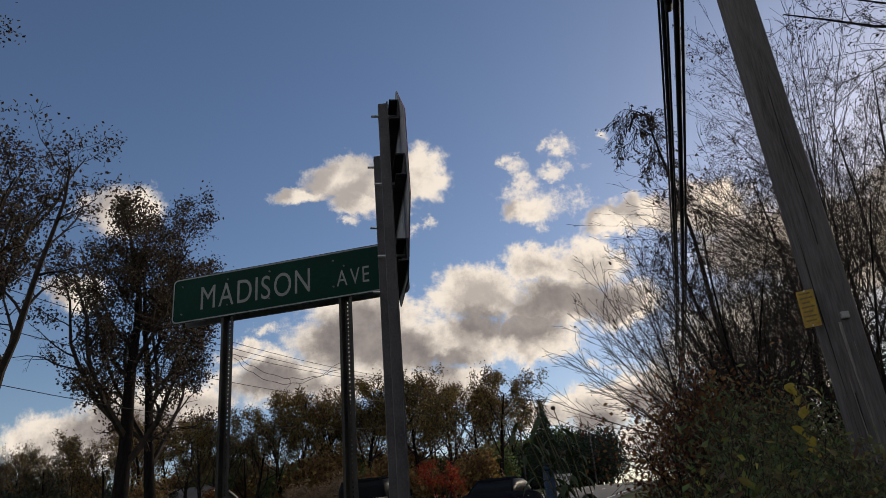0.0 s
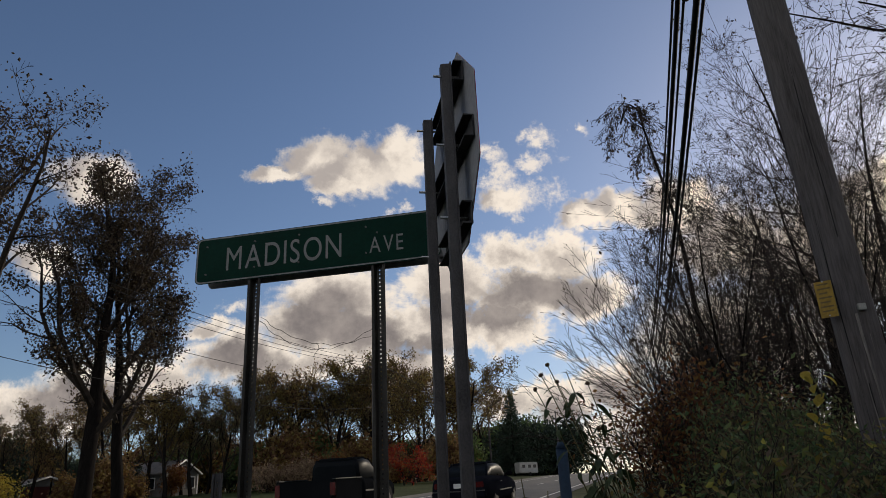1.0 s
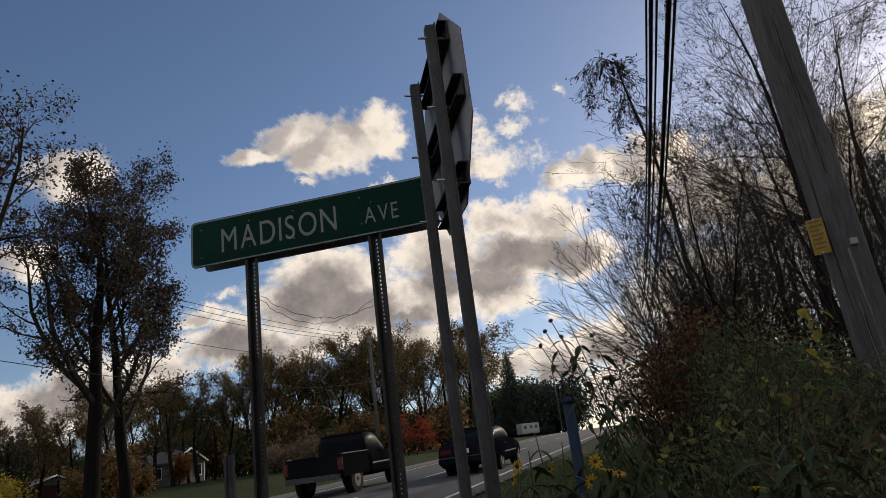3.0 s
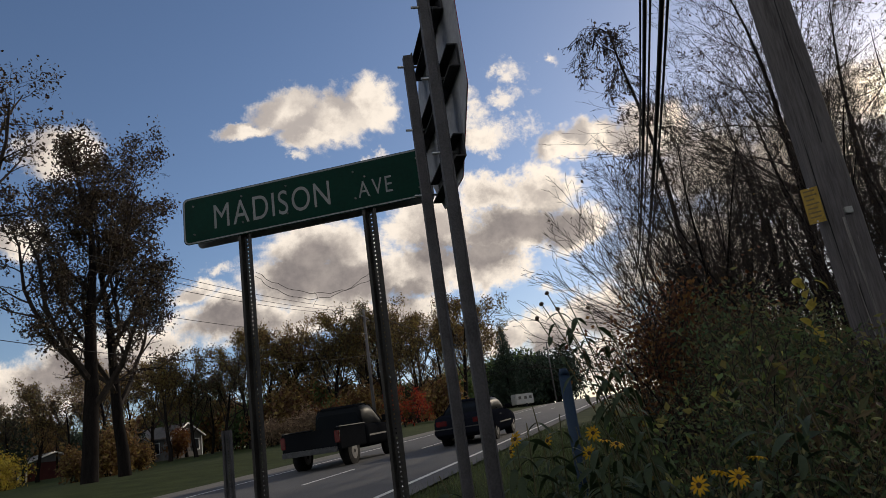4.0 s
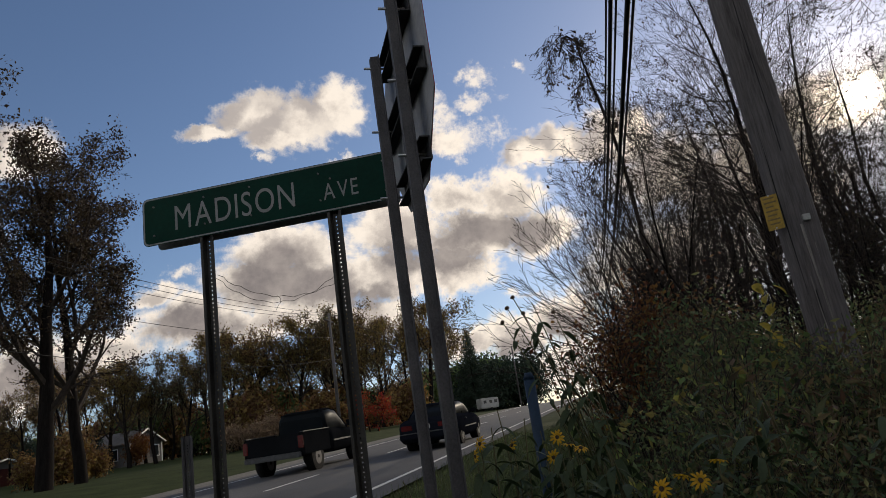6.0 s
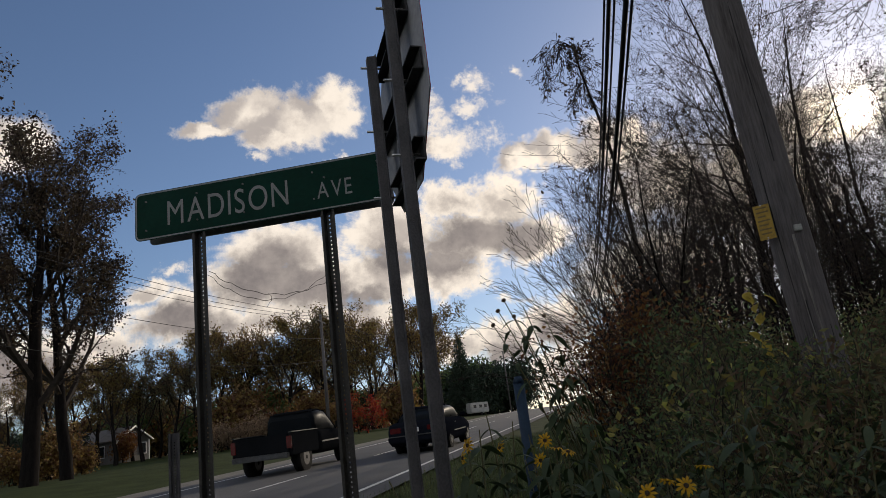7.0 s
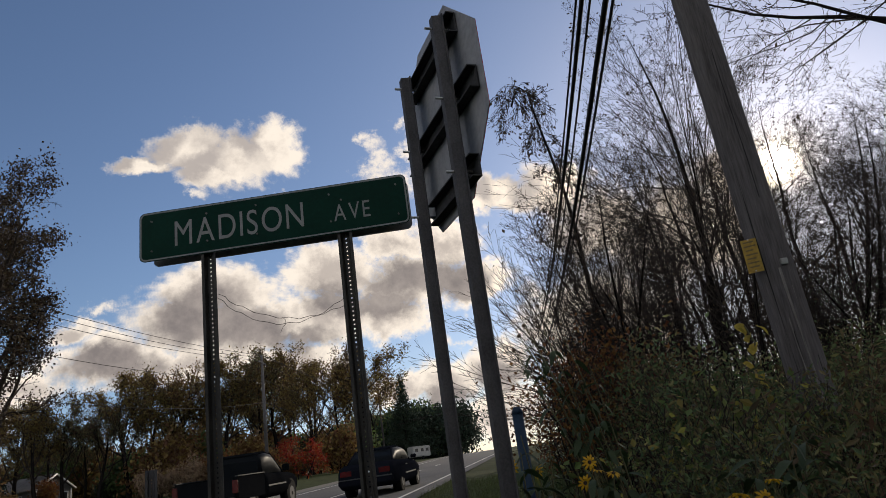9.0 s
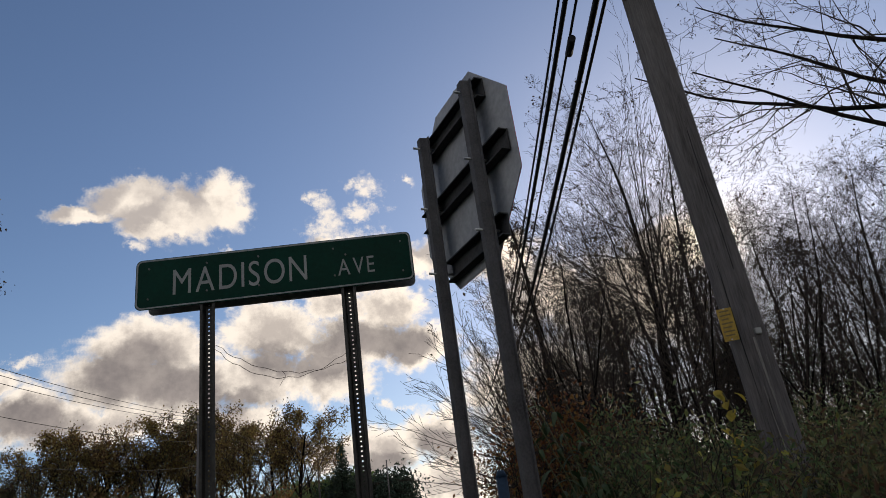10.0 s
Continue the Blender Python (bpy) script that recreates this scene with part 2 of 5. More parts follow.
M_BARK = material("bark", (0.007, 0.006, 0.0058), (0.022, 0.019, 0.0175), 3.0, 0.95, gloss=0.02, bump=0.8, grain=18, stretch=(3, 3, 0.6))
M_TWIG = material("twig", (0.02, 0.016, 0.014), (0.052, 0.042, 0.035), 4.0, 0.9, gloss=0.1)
M_LEAF_BROWN = material("oak_leaf", (0.085, 0.05, 0.022), (0.23, 0.135, 0.044), 1.2, 0.7, vary=0.5, island=True, through_light=0.35)
M_LEAF_OLIVE = material("olive_leaf", (0.06, 0.046, 0.016), (0.19, 0.125, 0.038), 0.6, 0.7, vary=0.5, island=True, through_light=0.5)
M_LEAF_GREEN = material("green_leaf", (0.05, 0.085, 0.028), (0.12, 0.16, 0.055), 2.0, 0.55, vary=0.45, island=True, through_light=0.45)
M_LEAF_RUST = material("rust_leaf", (0.075, 0.032, 0.013), (0.18, 0.075, 0.02), 2.0, 0.7, vary=0.4, island=True, through_light=0.4)
M_LEAF_RED = material("red_leaf", (0.16, 0.018, 0.010), (0.28, 0.045, 0.016), 2.0, 0.7, vary=0.3, island=True, through_light=0.45)
M_LEAF_YELLOW = material("yellow_leaf", (0.24, 0.18, 0.022), (0.40, 0.31, 0.045), 2.0, 0.65, vary=0.3, island=True, through_light=0.5)
M_NEEDLE = material("needles", (0.010, 0.022, 0.013), (0.03, 0.05, 0.028), 2.0, 0.8, vary=0.35, island=True)
# darker copy of the oak leaf, with the backlit silhouette put into its colour
M_OAK_LEAF = material("backlit_oak_leaf", (0.022, 0.016, 0.011), (0.075, 0.047, 0.024), 1.2, 0.75, vary=0.5, island=True, through_light=0.15)
M_DRY = material("dry_stem", (0.09, 0.065, 0.045), (0.24, 0.18, 0.125), 3.0, 0.9, vary=0.4, island=True, gloss=0.1)
M_PETAL = material("yellow_petal", (0.5, 0.28, 0.01), (0.66, 0.40, 0.02), 20.0, 0.6, through_light=0.5)
M_SEED = material("seed_head", (0.03, 0.02, 0.012), (0.09, 0.06, 0.03), 60.0, 0.9, bump=0.8)
M_STALK = material("plant_stalk", (0.05, 0.05, 0.022), (0.12, 0.11, 0.05), 12.0, 0.75)
M_LEAF_DARK = material("dark_green_leaf", (0.022, 0.038, 0.014), (0.05, 0.07, 0.027), 2.0, 0.6, vary=0.4, island=True, through_light=0.2)
M_BLUE = material("blue_plastic", (0.004, 0.015, 0.035), (0.009, 0.032, 0.068), 4.0, 0.7)


def mixed_leaf(name, tones):
    """Leaves of several tones, each leaf one of them."""
    m = material(name, (0.1, 0.1, 0.05), (0.2, 0.2, 0.1), 2.0, 0.65, vary=0.35, island=True, through_light=0.45)
    t = m.node_tree
    pick = t.nodes.new("ShaderNodeNewGeometry").outputs["Random Per Island"]
    ramp = t.nodes.new("ShaderNodeValToRGB")
    ramp.color_ramp.interpolation = "CONSTANT"
    for k, tone in enumerate(tones):
        e = ramp.color_ramp.elements[k] if k < 2 else ramp.color_ramp.elements.new(0.5)
        e.color = (*tone, 1)
    for k, e in enumerate(ramp.color_ramp.elements):
        e.position = k / len(tones)
    wild = t.nodes.new("ShaderNodeMath")
    wild.operation = "MULTIPLY"
    wild.inputs[1].default_value = 7.31
    part_of = t.nodes.new("ShaderNodeMath")
    part_of.operation = "FRACT"
    t.links.new(pick, wild.inputs[0]), t.links.new(wild.outputs[0], part_of.inputs[0])
    t.links.new(part_of.outputs[0], ramp.inputs[0])
    for n in t.nodes:
        if n.bl_idname == "ShaderNodeHueSaturation":
            t.links.new(ramp.outputs[0], n.inputs["Color"])
    return m


M_LEAF_WILD = mixed_leaf("wild_leaf", ((0.09, 0.12, 0.045), (0.15, 0.14, 0.055), (0.06, 0.095, 0.038), (0.13, 0.10, 0.05), (0.10, 0.13, 0.055)))
M_LEAF_PALE = mixed_leaf("yellow_green_leaf", ((0.16, 0.19, 0.05), (0.26, 0.23, 0.05), (0.11, 0.15, 0.045)))
M_LEAF_AUTUMN = mixed_leaf("autumn_leaf", ((0.12, 0.08, 0.04), (0.10, 0.06, 0.034), (0.14, 0.11, 0.05), (0.10, 0.085, 0.045), (0.09, 0.10, 0.045)))


# ---- meshes ----
def mesh_of(name, verts, faces, mat, smooth=False):
    me = bpy.data.meshes.new(name)
    me.from_pydata(verts, [], faces)
    me.materials.append(mat)
    if smooth:
        me.shade_smooth()
    return me


def part(name, bm, mat, parent, label=""):
    """Links a bmesh, or a mesh, as one part under a thing."""
    if isinstance(bm, bmesh.types.BMesh):
        me = bpy.data.meshes.new(name)
        bm.to_mesh(me)
        bm.free()
        me.materials.append(mat)
    else:
        me = bm
    ob = new(name, me)
    ob.parent = parent
    return tagged(ob, label)


def thing(name, at, label, category, group="", kind="", turn=0.0):
    ob = new(name)
    ob.matrix_basis = pose(*at, 0, 0, turn)
    ob.empty_display_size = 0.1
    return tagged(ob, label, category, group, kind)


def box(x0, x1, y0, y1, z0, z1, bevel=0.0):
    bm = bmesh.new()
    bmesh.ops.create_cube(bm, size=1)
    for v in bm.verts:
        v.co = ((x0 + x1) / 2 + v.co.x * (x1 - x0), (y0 + y1) / 2 + v.co.y * (y1 - y0), (z0 + z1) / 2 + v.co.z * (z1 - z0))
    if bevel:
        bmesh.ops.bevel(bm, geom=bm.edges[:], offset=bevel, segments=2, affect="EDGES")
    return bm


def prism(outline, y0, y1, bevel=0.0):
    """A plate with an outline in x, z, from y0 to y1."""
    bm = bmesh.new()
    face = bm.faces.new([bm.verts.new((x, y0, z)) for x, z in outline])
    got = bmesh.ops.extrude_face_region(bm, geom=[face])
    for v in got["geom"]:
        if isinstance(v, bmesh.types.BMVert):
            v.co.y = y1
    bmesh.ops.recalc_face_normals(bm, faces=bm.faces[:])
    if bevel:
        bmesh.ops.bevel(bm, geom=bm.edges[:], offset=bevel, segments=1, affect="EDGES")
    return bm


def rod(a, b, r, sides=8, r2=None):
    a, b = Vector(a), Vector(b)
    bm = bmesh.new()
    bmesh.ops.create_cone(bm, cap_ends=True, segments=sides, radius1=r, radius2=r if r2 is None else r2, depth=(b - a).length,
                          matrix=Matrix.Translation((a + b) / 2) @ (b - a).to_track_quat("Z", "Y").to_matrix().to_4x4())
    for f in bm.faces:
        f.smooth = len(f.verts) == 4
    return bm


def join(*bms):
    out = bmesh.new()
    for bm in bms:
        me = bpy.data.meshes.new("temporary")
        bm.to_mesh(me)
        bm.free()
        out.from_mesh(me)
        bpy.data.meshes.remove(me)
    return out


def tubes(lines, sides=4):
    """Vertices and faces of tapered tubes along lines of (point, radius)."""
    verts, faces = [], []
    ring = [(math.cos(2 * math.pi * k / sides), math.sin(2 * math.pi * k / sides)) for k in range(sides)]
    for line in lines:
        n0 = len(verts)
        for i, (p, r) in enumerate(line):
            d = line[min(i + 1, len(line) - 1)][0] - line[max(i - 1, 0)][0]
            side = d.cross(Vector((0.31, 0.22, 0.92)))
            if side.length < 1e-6:
                side = Vector((1, 0, 0))
            side.normalize()
            other = d.cross(side).normalized()
            verts.extend(p + (side * c + other * s) * r for c, s in ring)
        for i in range(len(line) - 1):
            a, b = n0 + i * sides, n0 + (i + 1) * sides
            faces.extend((a + k, a + (k + 1) % sides, b + (k + 1) % sides, b + k) for k in range(sides))
    return verts, faces


def foliage(rng, spots, size, spread, aspect=0.6):
    """Folded leaves scattered about spots."""
    n = len(spots)
    base = np.array([tuple(s) for s in spots]) + rng.normal(0, spread, (n, 3))
    d = rng.normal(0, 1, (n, 3))
    d[:, 2] -= 0.5
    d /= np.linalg.norm(d, axis=1)[:, None]
    side = np.cross(d, rng.normal(0, 1, (n, 3)))
    side /= np.linalg.norm(side, axis=1)[:, None]
    up = np.cross(side, d)
    long = size * rng.uniform(0.6, 1.3, (n, 1))
    wide = long * aspect * 0.5
    mid = base + d * long * 0.5
    pts = np.stack([base, mid + side * wide + up * wide * 0.3, base + d * long, mid - side * wide + up * wide * 0.3], 1)
    faces = [(4 * i, 4 * i + 1, 4 * i + 2, 4 * i + 3) for i in range(n)]
    return pts.reshape(-1, 3).tolist(), faces


# ---- lie of the land: a road that climbs gently away, u metres along it and v metres to its right ----
GRADE = 0.042
START, ALONG, ASIDE = Vector((2.32, -3.80, 0)), Vector((0.061, 0.998, 0)), Vector((0.998, -0.061, 0))


def step(x):
    x = min(max(x, 0.0), 1.0)
    return x * x * (3 - 2 * x)


def rise(u, v):
    over = max(u - 95.0, 0.0)
    z = GRADE * (u - over + 45.0 * (1 - math.exp(-over / 45.0)))
    z += 0.4 * step((-14.6 - v) / 9.0)
    z += 0.9 * step((v - 1.2) / 7.0) * step((u - 2.5) / 6.0) - 0.10 * step((v + 3.9) / 1.0) * (1 - step((v + 2.6) / 1.0))
    return z


def spot(u, v, lift=0.0):
    p = START + ALONG * u + ASIDE * v
    return Vector((p.x, p.y, rise(u, v) + lift))


def road_frame(x, y):
    d = Vector((x, y, 0)) - START
    return d.dot(ALONG), d.dot(ASIDE)


def land(x, y):
    return rise(*road_frame(x, y))


def strip(name, us, v0, v1, lift, mat, label, category, kind="structure", parent=None, thick=0.0):
    verts, faces = [], []
    for u in us:
        verts += [spot(u, v0, lift), spot(u, v1, lift)]
    for i in range(len(us) - 1):
        faces.append((2 * i, 2 * i + 1, 2 * i + 3, 2 * i + 2))
    ob = new(name, mesh_of(name, verts, faces, mat))
    ob.parent = parent
    if parent is None:
        tagged(ob, label, category, "", kind)
    return ob


def ground_axis(lo, hi, near, fine, grow):
    out, x, stepping = [near], near, fine
    while x < hi:
        x += stepping
        stepping *= grow
        out.append(x)
    x, stepping = near, fine
    while x > lo:
        x -= stepping
        stepping *= grow
        out.insert(0, x)
    return out


us = ground_axis(-900, 2500, 8.0, 1.2, 1.06)
vs = sorted(set([-14.2, -4.0] + ground_axis(-1500, 1500, -1.0, 0.8, 1.08)))
verts = [spot(u, v, -0.03 - 0.05 * (-14.2 < v < -4.0)) for u in us for v in vs]
wide = len(vs)
faces = [(i * wide + j, i * wide + j + 1, (i + 1) * wide + j + 1, (i + 1) * wide + j) for i in range(len(us) - 1) for j in range(wide - 1)]
tagged(new("ground", mesh_of("ground", verts, faces, M_GRASS, True)), "dull autumn grass sloping up beside the road", "ground", "", "structure")
along = [u for u in us if -120 < u < 400]
road = strip("road", along, -12.6, -3.75, 0.012, M_ASPHALT, "worn grey asphalt two-lane road climbing a hill", "road")
strip("shoulder", along, -14.2, -12.6, 0.008, M_SHOULDER, "pale gravel shoulder along the far road edge", "shoulder")
strip("edge_line", along, -4.44, -4.31, 0.018, M_LINE, "", "", parent=road)
strip("edge_line", along, -11.75, -11.62, 0.018, M_LINE, "", "", parent=road)
for k in range(-4, 26):
    u0 = 15.6 + 9.15 * k - 0.2
    strip("lane_dash", [u0, u0 + 1.5, u0 + 3.05], -8.0, -7.88, 0.018, M_LINE, "", "", parent=road)


# ---- road signs ----
def rounded(w, h, r, n=5):
    pts = []
    for cx, cz, a0 in ((w - r, h - r, 0), (r, h - r, 90), (r, r, 180), (w - r, r, 270)):
        pts += [(cx + r * math.cos(radians(a0 + 90 * k / n)), cz + r * math.sin(radians(a0 + 90 * k / n))) for k in range(n + 1)]
    return pts


def lettering(text, height, depth=0.0015, squeeze=1.0):
    """Capital letters as one mesh, with their foot at 0 and the given cap height."""
    c = bpy.data.curves.new("letters", "FONT")
    c.body, c.size, c.extrude, c.offset = text, 1.0, 0.0, 0.0
    ob = bpy.data.objects.new("letters", c)
    scene.collection.objects.link(ob)
    me = bpy.data.meshes.new_from_object(ob.evaluated_get(bpy.context.evaluated_depsgraph_get()))
    bpy.data.objects.remove(ob)
    xs, ys = [v.co.x for v in me.vertices], [v.co.y for v in me.vertices]
    x0, y0, w, h = min(xs), 0.0, max(xs) - min(xs), max(ys)
    return me, x0, y0, w, h


def letters(parent, text, x, z, width, height, mat, y, gap):
    """Each letter a part of its own, the word filling width."""
    made = [lettering(ch, height) for ch in text]
    k = height / max(m[4] for m in made)
    natural = sum(m[3] for m in made) * k
    room = gap * (len(text) - 1)
    sx = (width - room) / natural
    for me, x0, y0, w, h in made:
        kz = height / h
        for v in me.vertices:
            v.co = ((v.co.x - x0) * k * sx + x, y, v.co.y * kz + z)
        me.materials.clear()
        me.materials.append(mat)
        x += w * k * sx + gap
        part("letter", me, mat, parent)


def channel_post(height, width, deep, holes_from, holes_to, mat, name, parent, at, front=-1):
    """A rolled U-channel post with a row of holes through its web."""
    x, y = at
    f, t, h = width / 2, 0.006, 0.0048
    pitch = 0.0254
    bm = bmesh.new()

    def quad(*pts):
        bm.faces.new([bm.verts.new(p) for p in pts])

    web = width * 0.21
    section = [(-f, 0.0), (-f * 0.62, 0.0), (-web, front * -deep), (web, front * -deep), (f * 0.62, 0.0), (f, 0.0)]
    for side in (0, -front * t):
        for (xa, ya), (xb, yb) in zip(section, section[1:]):
            if xa == -web:
                continue
            quad((x + xa, y + ya + side, 0), (x + xb, y + yb + side, 0), (x + xb, y + yb + side, height), (x + xa, y + ya + side, height))
    yw = y - front * deep
    for yy in (yw, yw - front * t):
        quad((x - web, yy, 0), (x - h, yy, 0), (x - h, yy, height), (x - web, yy, height))
        quad((x + h, yy, 0), (x + web, yy, 0), (x + web, yy, height), (x + h, yy, height))
        z = 0.0
        quad((x - h, yy, 0), (x + h, yy, 0), (x + h, yy, holes_from), (x - h, yy, holes_from))
        z = holes_from
        while z < holes_to:
            quad((x - h, yy, z + 2 * h), (x + h, yy, z + 2 * h), (x + h, yy, z + pitch), (x - h, yy, z + pitch))
            for sx in (-1, 1):
                for z0, z1 in ((z, z + 0.35 * h), (z + 1.65 * h, z + 2 * h)):
                    c = (x + sx * h, yy, z0 if z0 == z else z1)
                    bm.faces.new([bm.verts.new(p) for p in (c, (x + sx * h, yy, z1 if z0 == z else z0), (x + sx * h * 0.35, yy, c[2]))])
            z += pitch
        quad((x - h, yy, z), (x + h, yy, z), (x + h, yy, height), (x - h, yy, height))
    for xa in (-f, f):
        quad((x + xa, y, 0), (x + xa, y - front * t, 0), (x + xa, y - front * t, height), (x + xa, y, height))
    for (xa, ya), (xb, yb) in zip(section, section[1:]):
        quad((x + xa, y + ya, height), (x + xb, y + yb, height), (x + xb, y + yb - front * t, height), (x + xa, y + ya - front * t, height))
    bmesh.ops.recalc_face_normals(bm, faces=bm.faces[:])
    return part(name, bm, mat, parent)


SIGN_FOOT = land(0.8, 0.05)
street_sign = thing("street_name_sign", (0, 0, SIGN_FOOT - 0.3), "green street name sign with white capitals on two perforated posts", "street sign")
base = 2.55 - (SIGN_FOOT - 0.3)
plate = part("sign_plate", prism([(x, z + base) for x, z in rounded(1.592, 0.305, 0.035)], 0.0, 0.003), M_GREEN, street_sign)
rim = bmesh.new()
outer, inner = rounded(1.592 - 0.008, 0.305 - 0.008, 0.033), rounded(1.592 - 0.026, 0.305 - 0.026, 0.026)
ov = [rim.verts.new((x + 0.004, -0.0015, z + 0.004 + base)) for x, z in outer]
iv = [rim.verts.new((x + 0.013, -0.0015, z + 0.013 + base)) for x, z in inner]
for k in range(len(ov)):
    rim.faces.new((ov[k - 1], ov[k], iv[k], iv[k - 1]))
part("border", rim, M_WHITE, plate, "thin white border line")
letters(plate, "MADISON", 0.212, base + 0.073, 0.765, 0.152, M_WHITE, -0.0018, 0.026)
letters(plate, "AVE", 1.155, base + 0.074, 0.212, 0.101, M_WHITE, -0.0018, 0.018)
back_plate = part("back_plate", prism([(x + 0.05, z + base - 0.012) for x, z in rounded(1.545, 0.305, 0.035)], 0.075, 0.078), M_ALU, street_sign, "second plate behind, bare aluminium back")
for x in (0.405, 1.205):
    channel_post(base + 0.29, 0.084, 0.032, 0.05, base + 0.2, M_OLIVE, "post", street_sign, (x, 0.004))
for x, z in ((0.075, 0.06), (0.075, 0.245), (0.405, 0.245), (0.405, 0.075), (0.7, 0.25), (0.7, 0.07), (1.135, 0.245), (1.135, 0.076), (1.205, 0.2), (1.53, 0.06), (1.53, 0.245)):
    part("bolt", rod((x, -0.009, base + z), (x, 0.02, base + z), 0.0055, 8), M_DARKBOLT, street_sign)

# stop sign, seen from behind, on two posts
S = 0.914
stop_sign = new("stop_sign")
STOP_FOOT = land(1.86, -0.9)
ex, ey = Vector((0.393, -0.92, 0)).normalized(), Vector((-0.92, -0.393, 0)).normalized()
stop_sign.matrix_basis = Matrix((( ex.x, -ey.x, 0, 1.861), (ex.y, -ey.y, 0, -0.894), (0, 0, 1, STOP_FOOT - 0.3), (0, 0, 0, 1)))
tagged(stop_sign, "stop sign seen from behind, bare metal octagon on two posts", "stop sign")
mid = 2.70 - (STOP_FOOT - 0.3)
c = S * 0.2071
S, mid_plate = S * 1.04, mid - 0.018
c = c * 1.04
octagon = [(c, S / 2), (S / 2, c), (S / 2, -c), (c, -S / 2), (-c, -S / 2), (-S / 2, -c), (-S / 2, c), (-c, S / 2)]
part("octagon_plate", prism([(x, z + mid_plate) for x, z in octagon], 0.0, 0.003), M_ALU, stop_sign, "bare metal back")
part("red_face", prism([(x * 0.998, z * 0.998 + mid_plate) for x, z in octagon], 0.0045, 0.006), M_RED, stop_sign, "red reflective face")
# near black: the shade on the channels is put into their colour
M_CHANNEL = material("shaded_channel", (0.02, 0.02, 0.022), (0.06, 0.06, 0.064), 6.0, 0.8, 0.1)
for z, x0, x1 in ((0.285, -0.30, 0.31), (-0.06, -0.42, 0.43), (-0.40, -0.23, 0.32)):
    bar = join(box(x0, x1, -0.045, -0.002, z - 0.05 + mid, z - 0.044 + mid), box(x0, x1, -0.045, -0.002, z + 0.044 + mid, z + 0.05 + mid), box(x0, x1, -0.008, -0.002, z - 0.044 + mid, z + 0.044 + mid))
    part("stiffener", bar, M_CHANNEL, stop_sign, "dark horizontal backing channel, shade in its colour")
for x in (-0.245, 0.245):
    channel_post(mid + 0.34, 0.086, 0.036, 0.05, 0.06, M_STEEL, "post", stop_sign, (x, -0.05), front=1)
    for z in (0.285, -0.06, -0.40):
        part("bolt", rod((x, -0.125, mid + z), (x, 0.01, mid + z), 0.006, 8), M_BOLT, stop_sign)

# ---- utility pole with its cables ----
POLE = Vector((4.280, 1.851, 0))
pole_z = land(POLE.x, POLE.y) - 0.5
utility_pole = thing("utility_pole", (POLE.x, POLE.y, pole_z), "weathered grey wooden utility pole in roadside brush", "utility pole")
rng = np.random.default_rng(4)
line = []
for k in range(30):
    z = 11.5 * k / 29
    line.append((Vector((0.095 - 0.0215 * z, 0, z)), 0.158 - 0.0021 * z))
v, f = tubes([line], 20)
for i in range(len(v)):
    k = i % 20
    v[i] = v[i] + Vector((v[i].x - 0.095 + 0.0215 * v[i].z, v[i].y, 0)) * (0.016 * math.sin(k * 2.3) + 0.012 * math.sin(k * 5.1 + v[i].z * 0.5))
part("shaft", mesh_of("shaft", v, f, M_POLE, True), M_POLE, utility_pole)
tag = thing("pole_tag", (4.129, 1.734, 2.345), "yellow printed notice tag nailed to the pole", "tag", turn=-22)
part("tag_sheet", box(-0.058, 0.058, -0.004, 0.0, 0.0, 0.275, 0.001), M_TAG, tag)
for k, (x0, x1) in enumerate(((-0.042, 0.035), (-0.045, 0.043), (-0.037, 0.018), (-0.045, 0.045), (-0.041, 0.027), (-0.045, 0.041), (-0.037, 0.036))):
    part("print_bar", box(x0, x1, -0.0055, -0.0042, 0.245 - 0.034 * k, 0.257 - 0.034 * k), M_INK, tag)
for x, z in ((0, 0.272), (0, 0.012)):
    part("nail", rod((x, -0.009, z), (x, 0.03, z), 0.006, 6), M_BOLT, tag)
part("ground_wire_clip", box(0.03, 0.085, -0.176, -0.14, 2.62, 2.67, 0.004), M_GALV, utility_pole, "small metal clip")
for x0, a, z0, z1, w in ((0.055, -0.157, 0.3, 2.6, 0.011), (0.005, -0.160, 0.5, 2.2, 0.006), (0.10, -0.148, 0.9, 2.45, 0.008)):
    strip_line = [(Vector((x0 + 0.02 - 0.0215 * z + 0.006 * math.sin(z * 5 + x0 * 90), a + 0.002 * z, z)), w * (0.5 + 0.5 * abs(math.sin(z * 3.1)))) for z in np.linspace(z0, z1, 14)]
    part("split_strip", mesh_of("split_strip", *tubes([strip_line], 5), M_SPLIT, True), M_SPLIT, utility_pole, "pale bleached splinter strip")
for x0, z0, z1 in ((-0.03, 0.2, 2.1), (0.085, 0.4, 1.9), (-0.075, 0.8, 3.6), (0.03, 3.2, 6.4)):
    crack = [(Vector((x0 + 0.06 - 0.0215 * z + 0.004 * math.sin(z * 4), -math.sqrt(max(0.156 ** 2 - (x0 - 0.035) ** 2, 0)) + 0.003 * z, z)), 0.005) for z in np.linspace(z0, z1, 10)]
    part("crack", mesh_of("crack", *tubes([crack], 4), M_CABLE), M_CABLE, utility_pole, "dark drying crack")



def hang(a, b, sag, n=24):
    a, b = Vector(a), Vector(b)
    return [a.lerp(b, k / n) - Vector((0, 0, 4 * sag * (k / n) * (1 - k / n))) for k in range(n + 1)]


def cable(name, points, r, label, group):
    v, f = tubes([[(p, r) for p in points]], 6)
    return tagged(new(name, mesh_of(name, v, f, M_CABLE, True)), label, "cable", group)


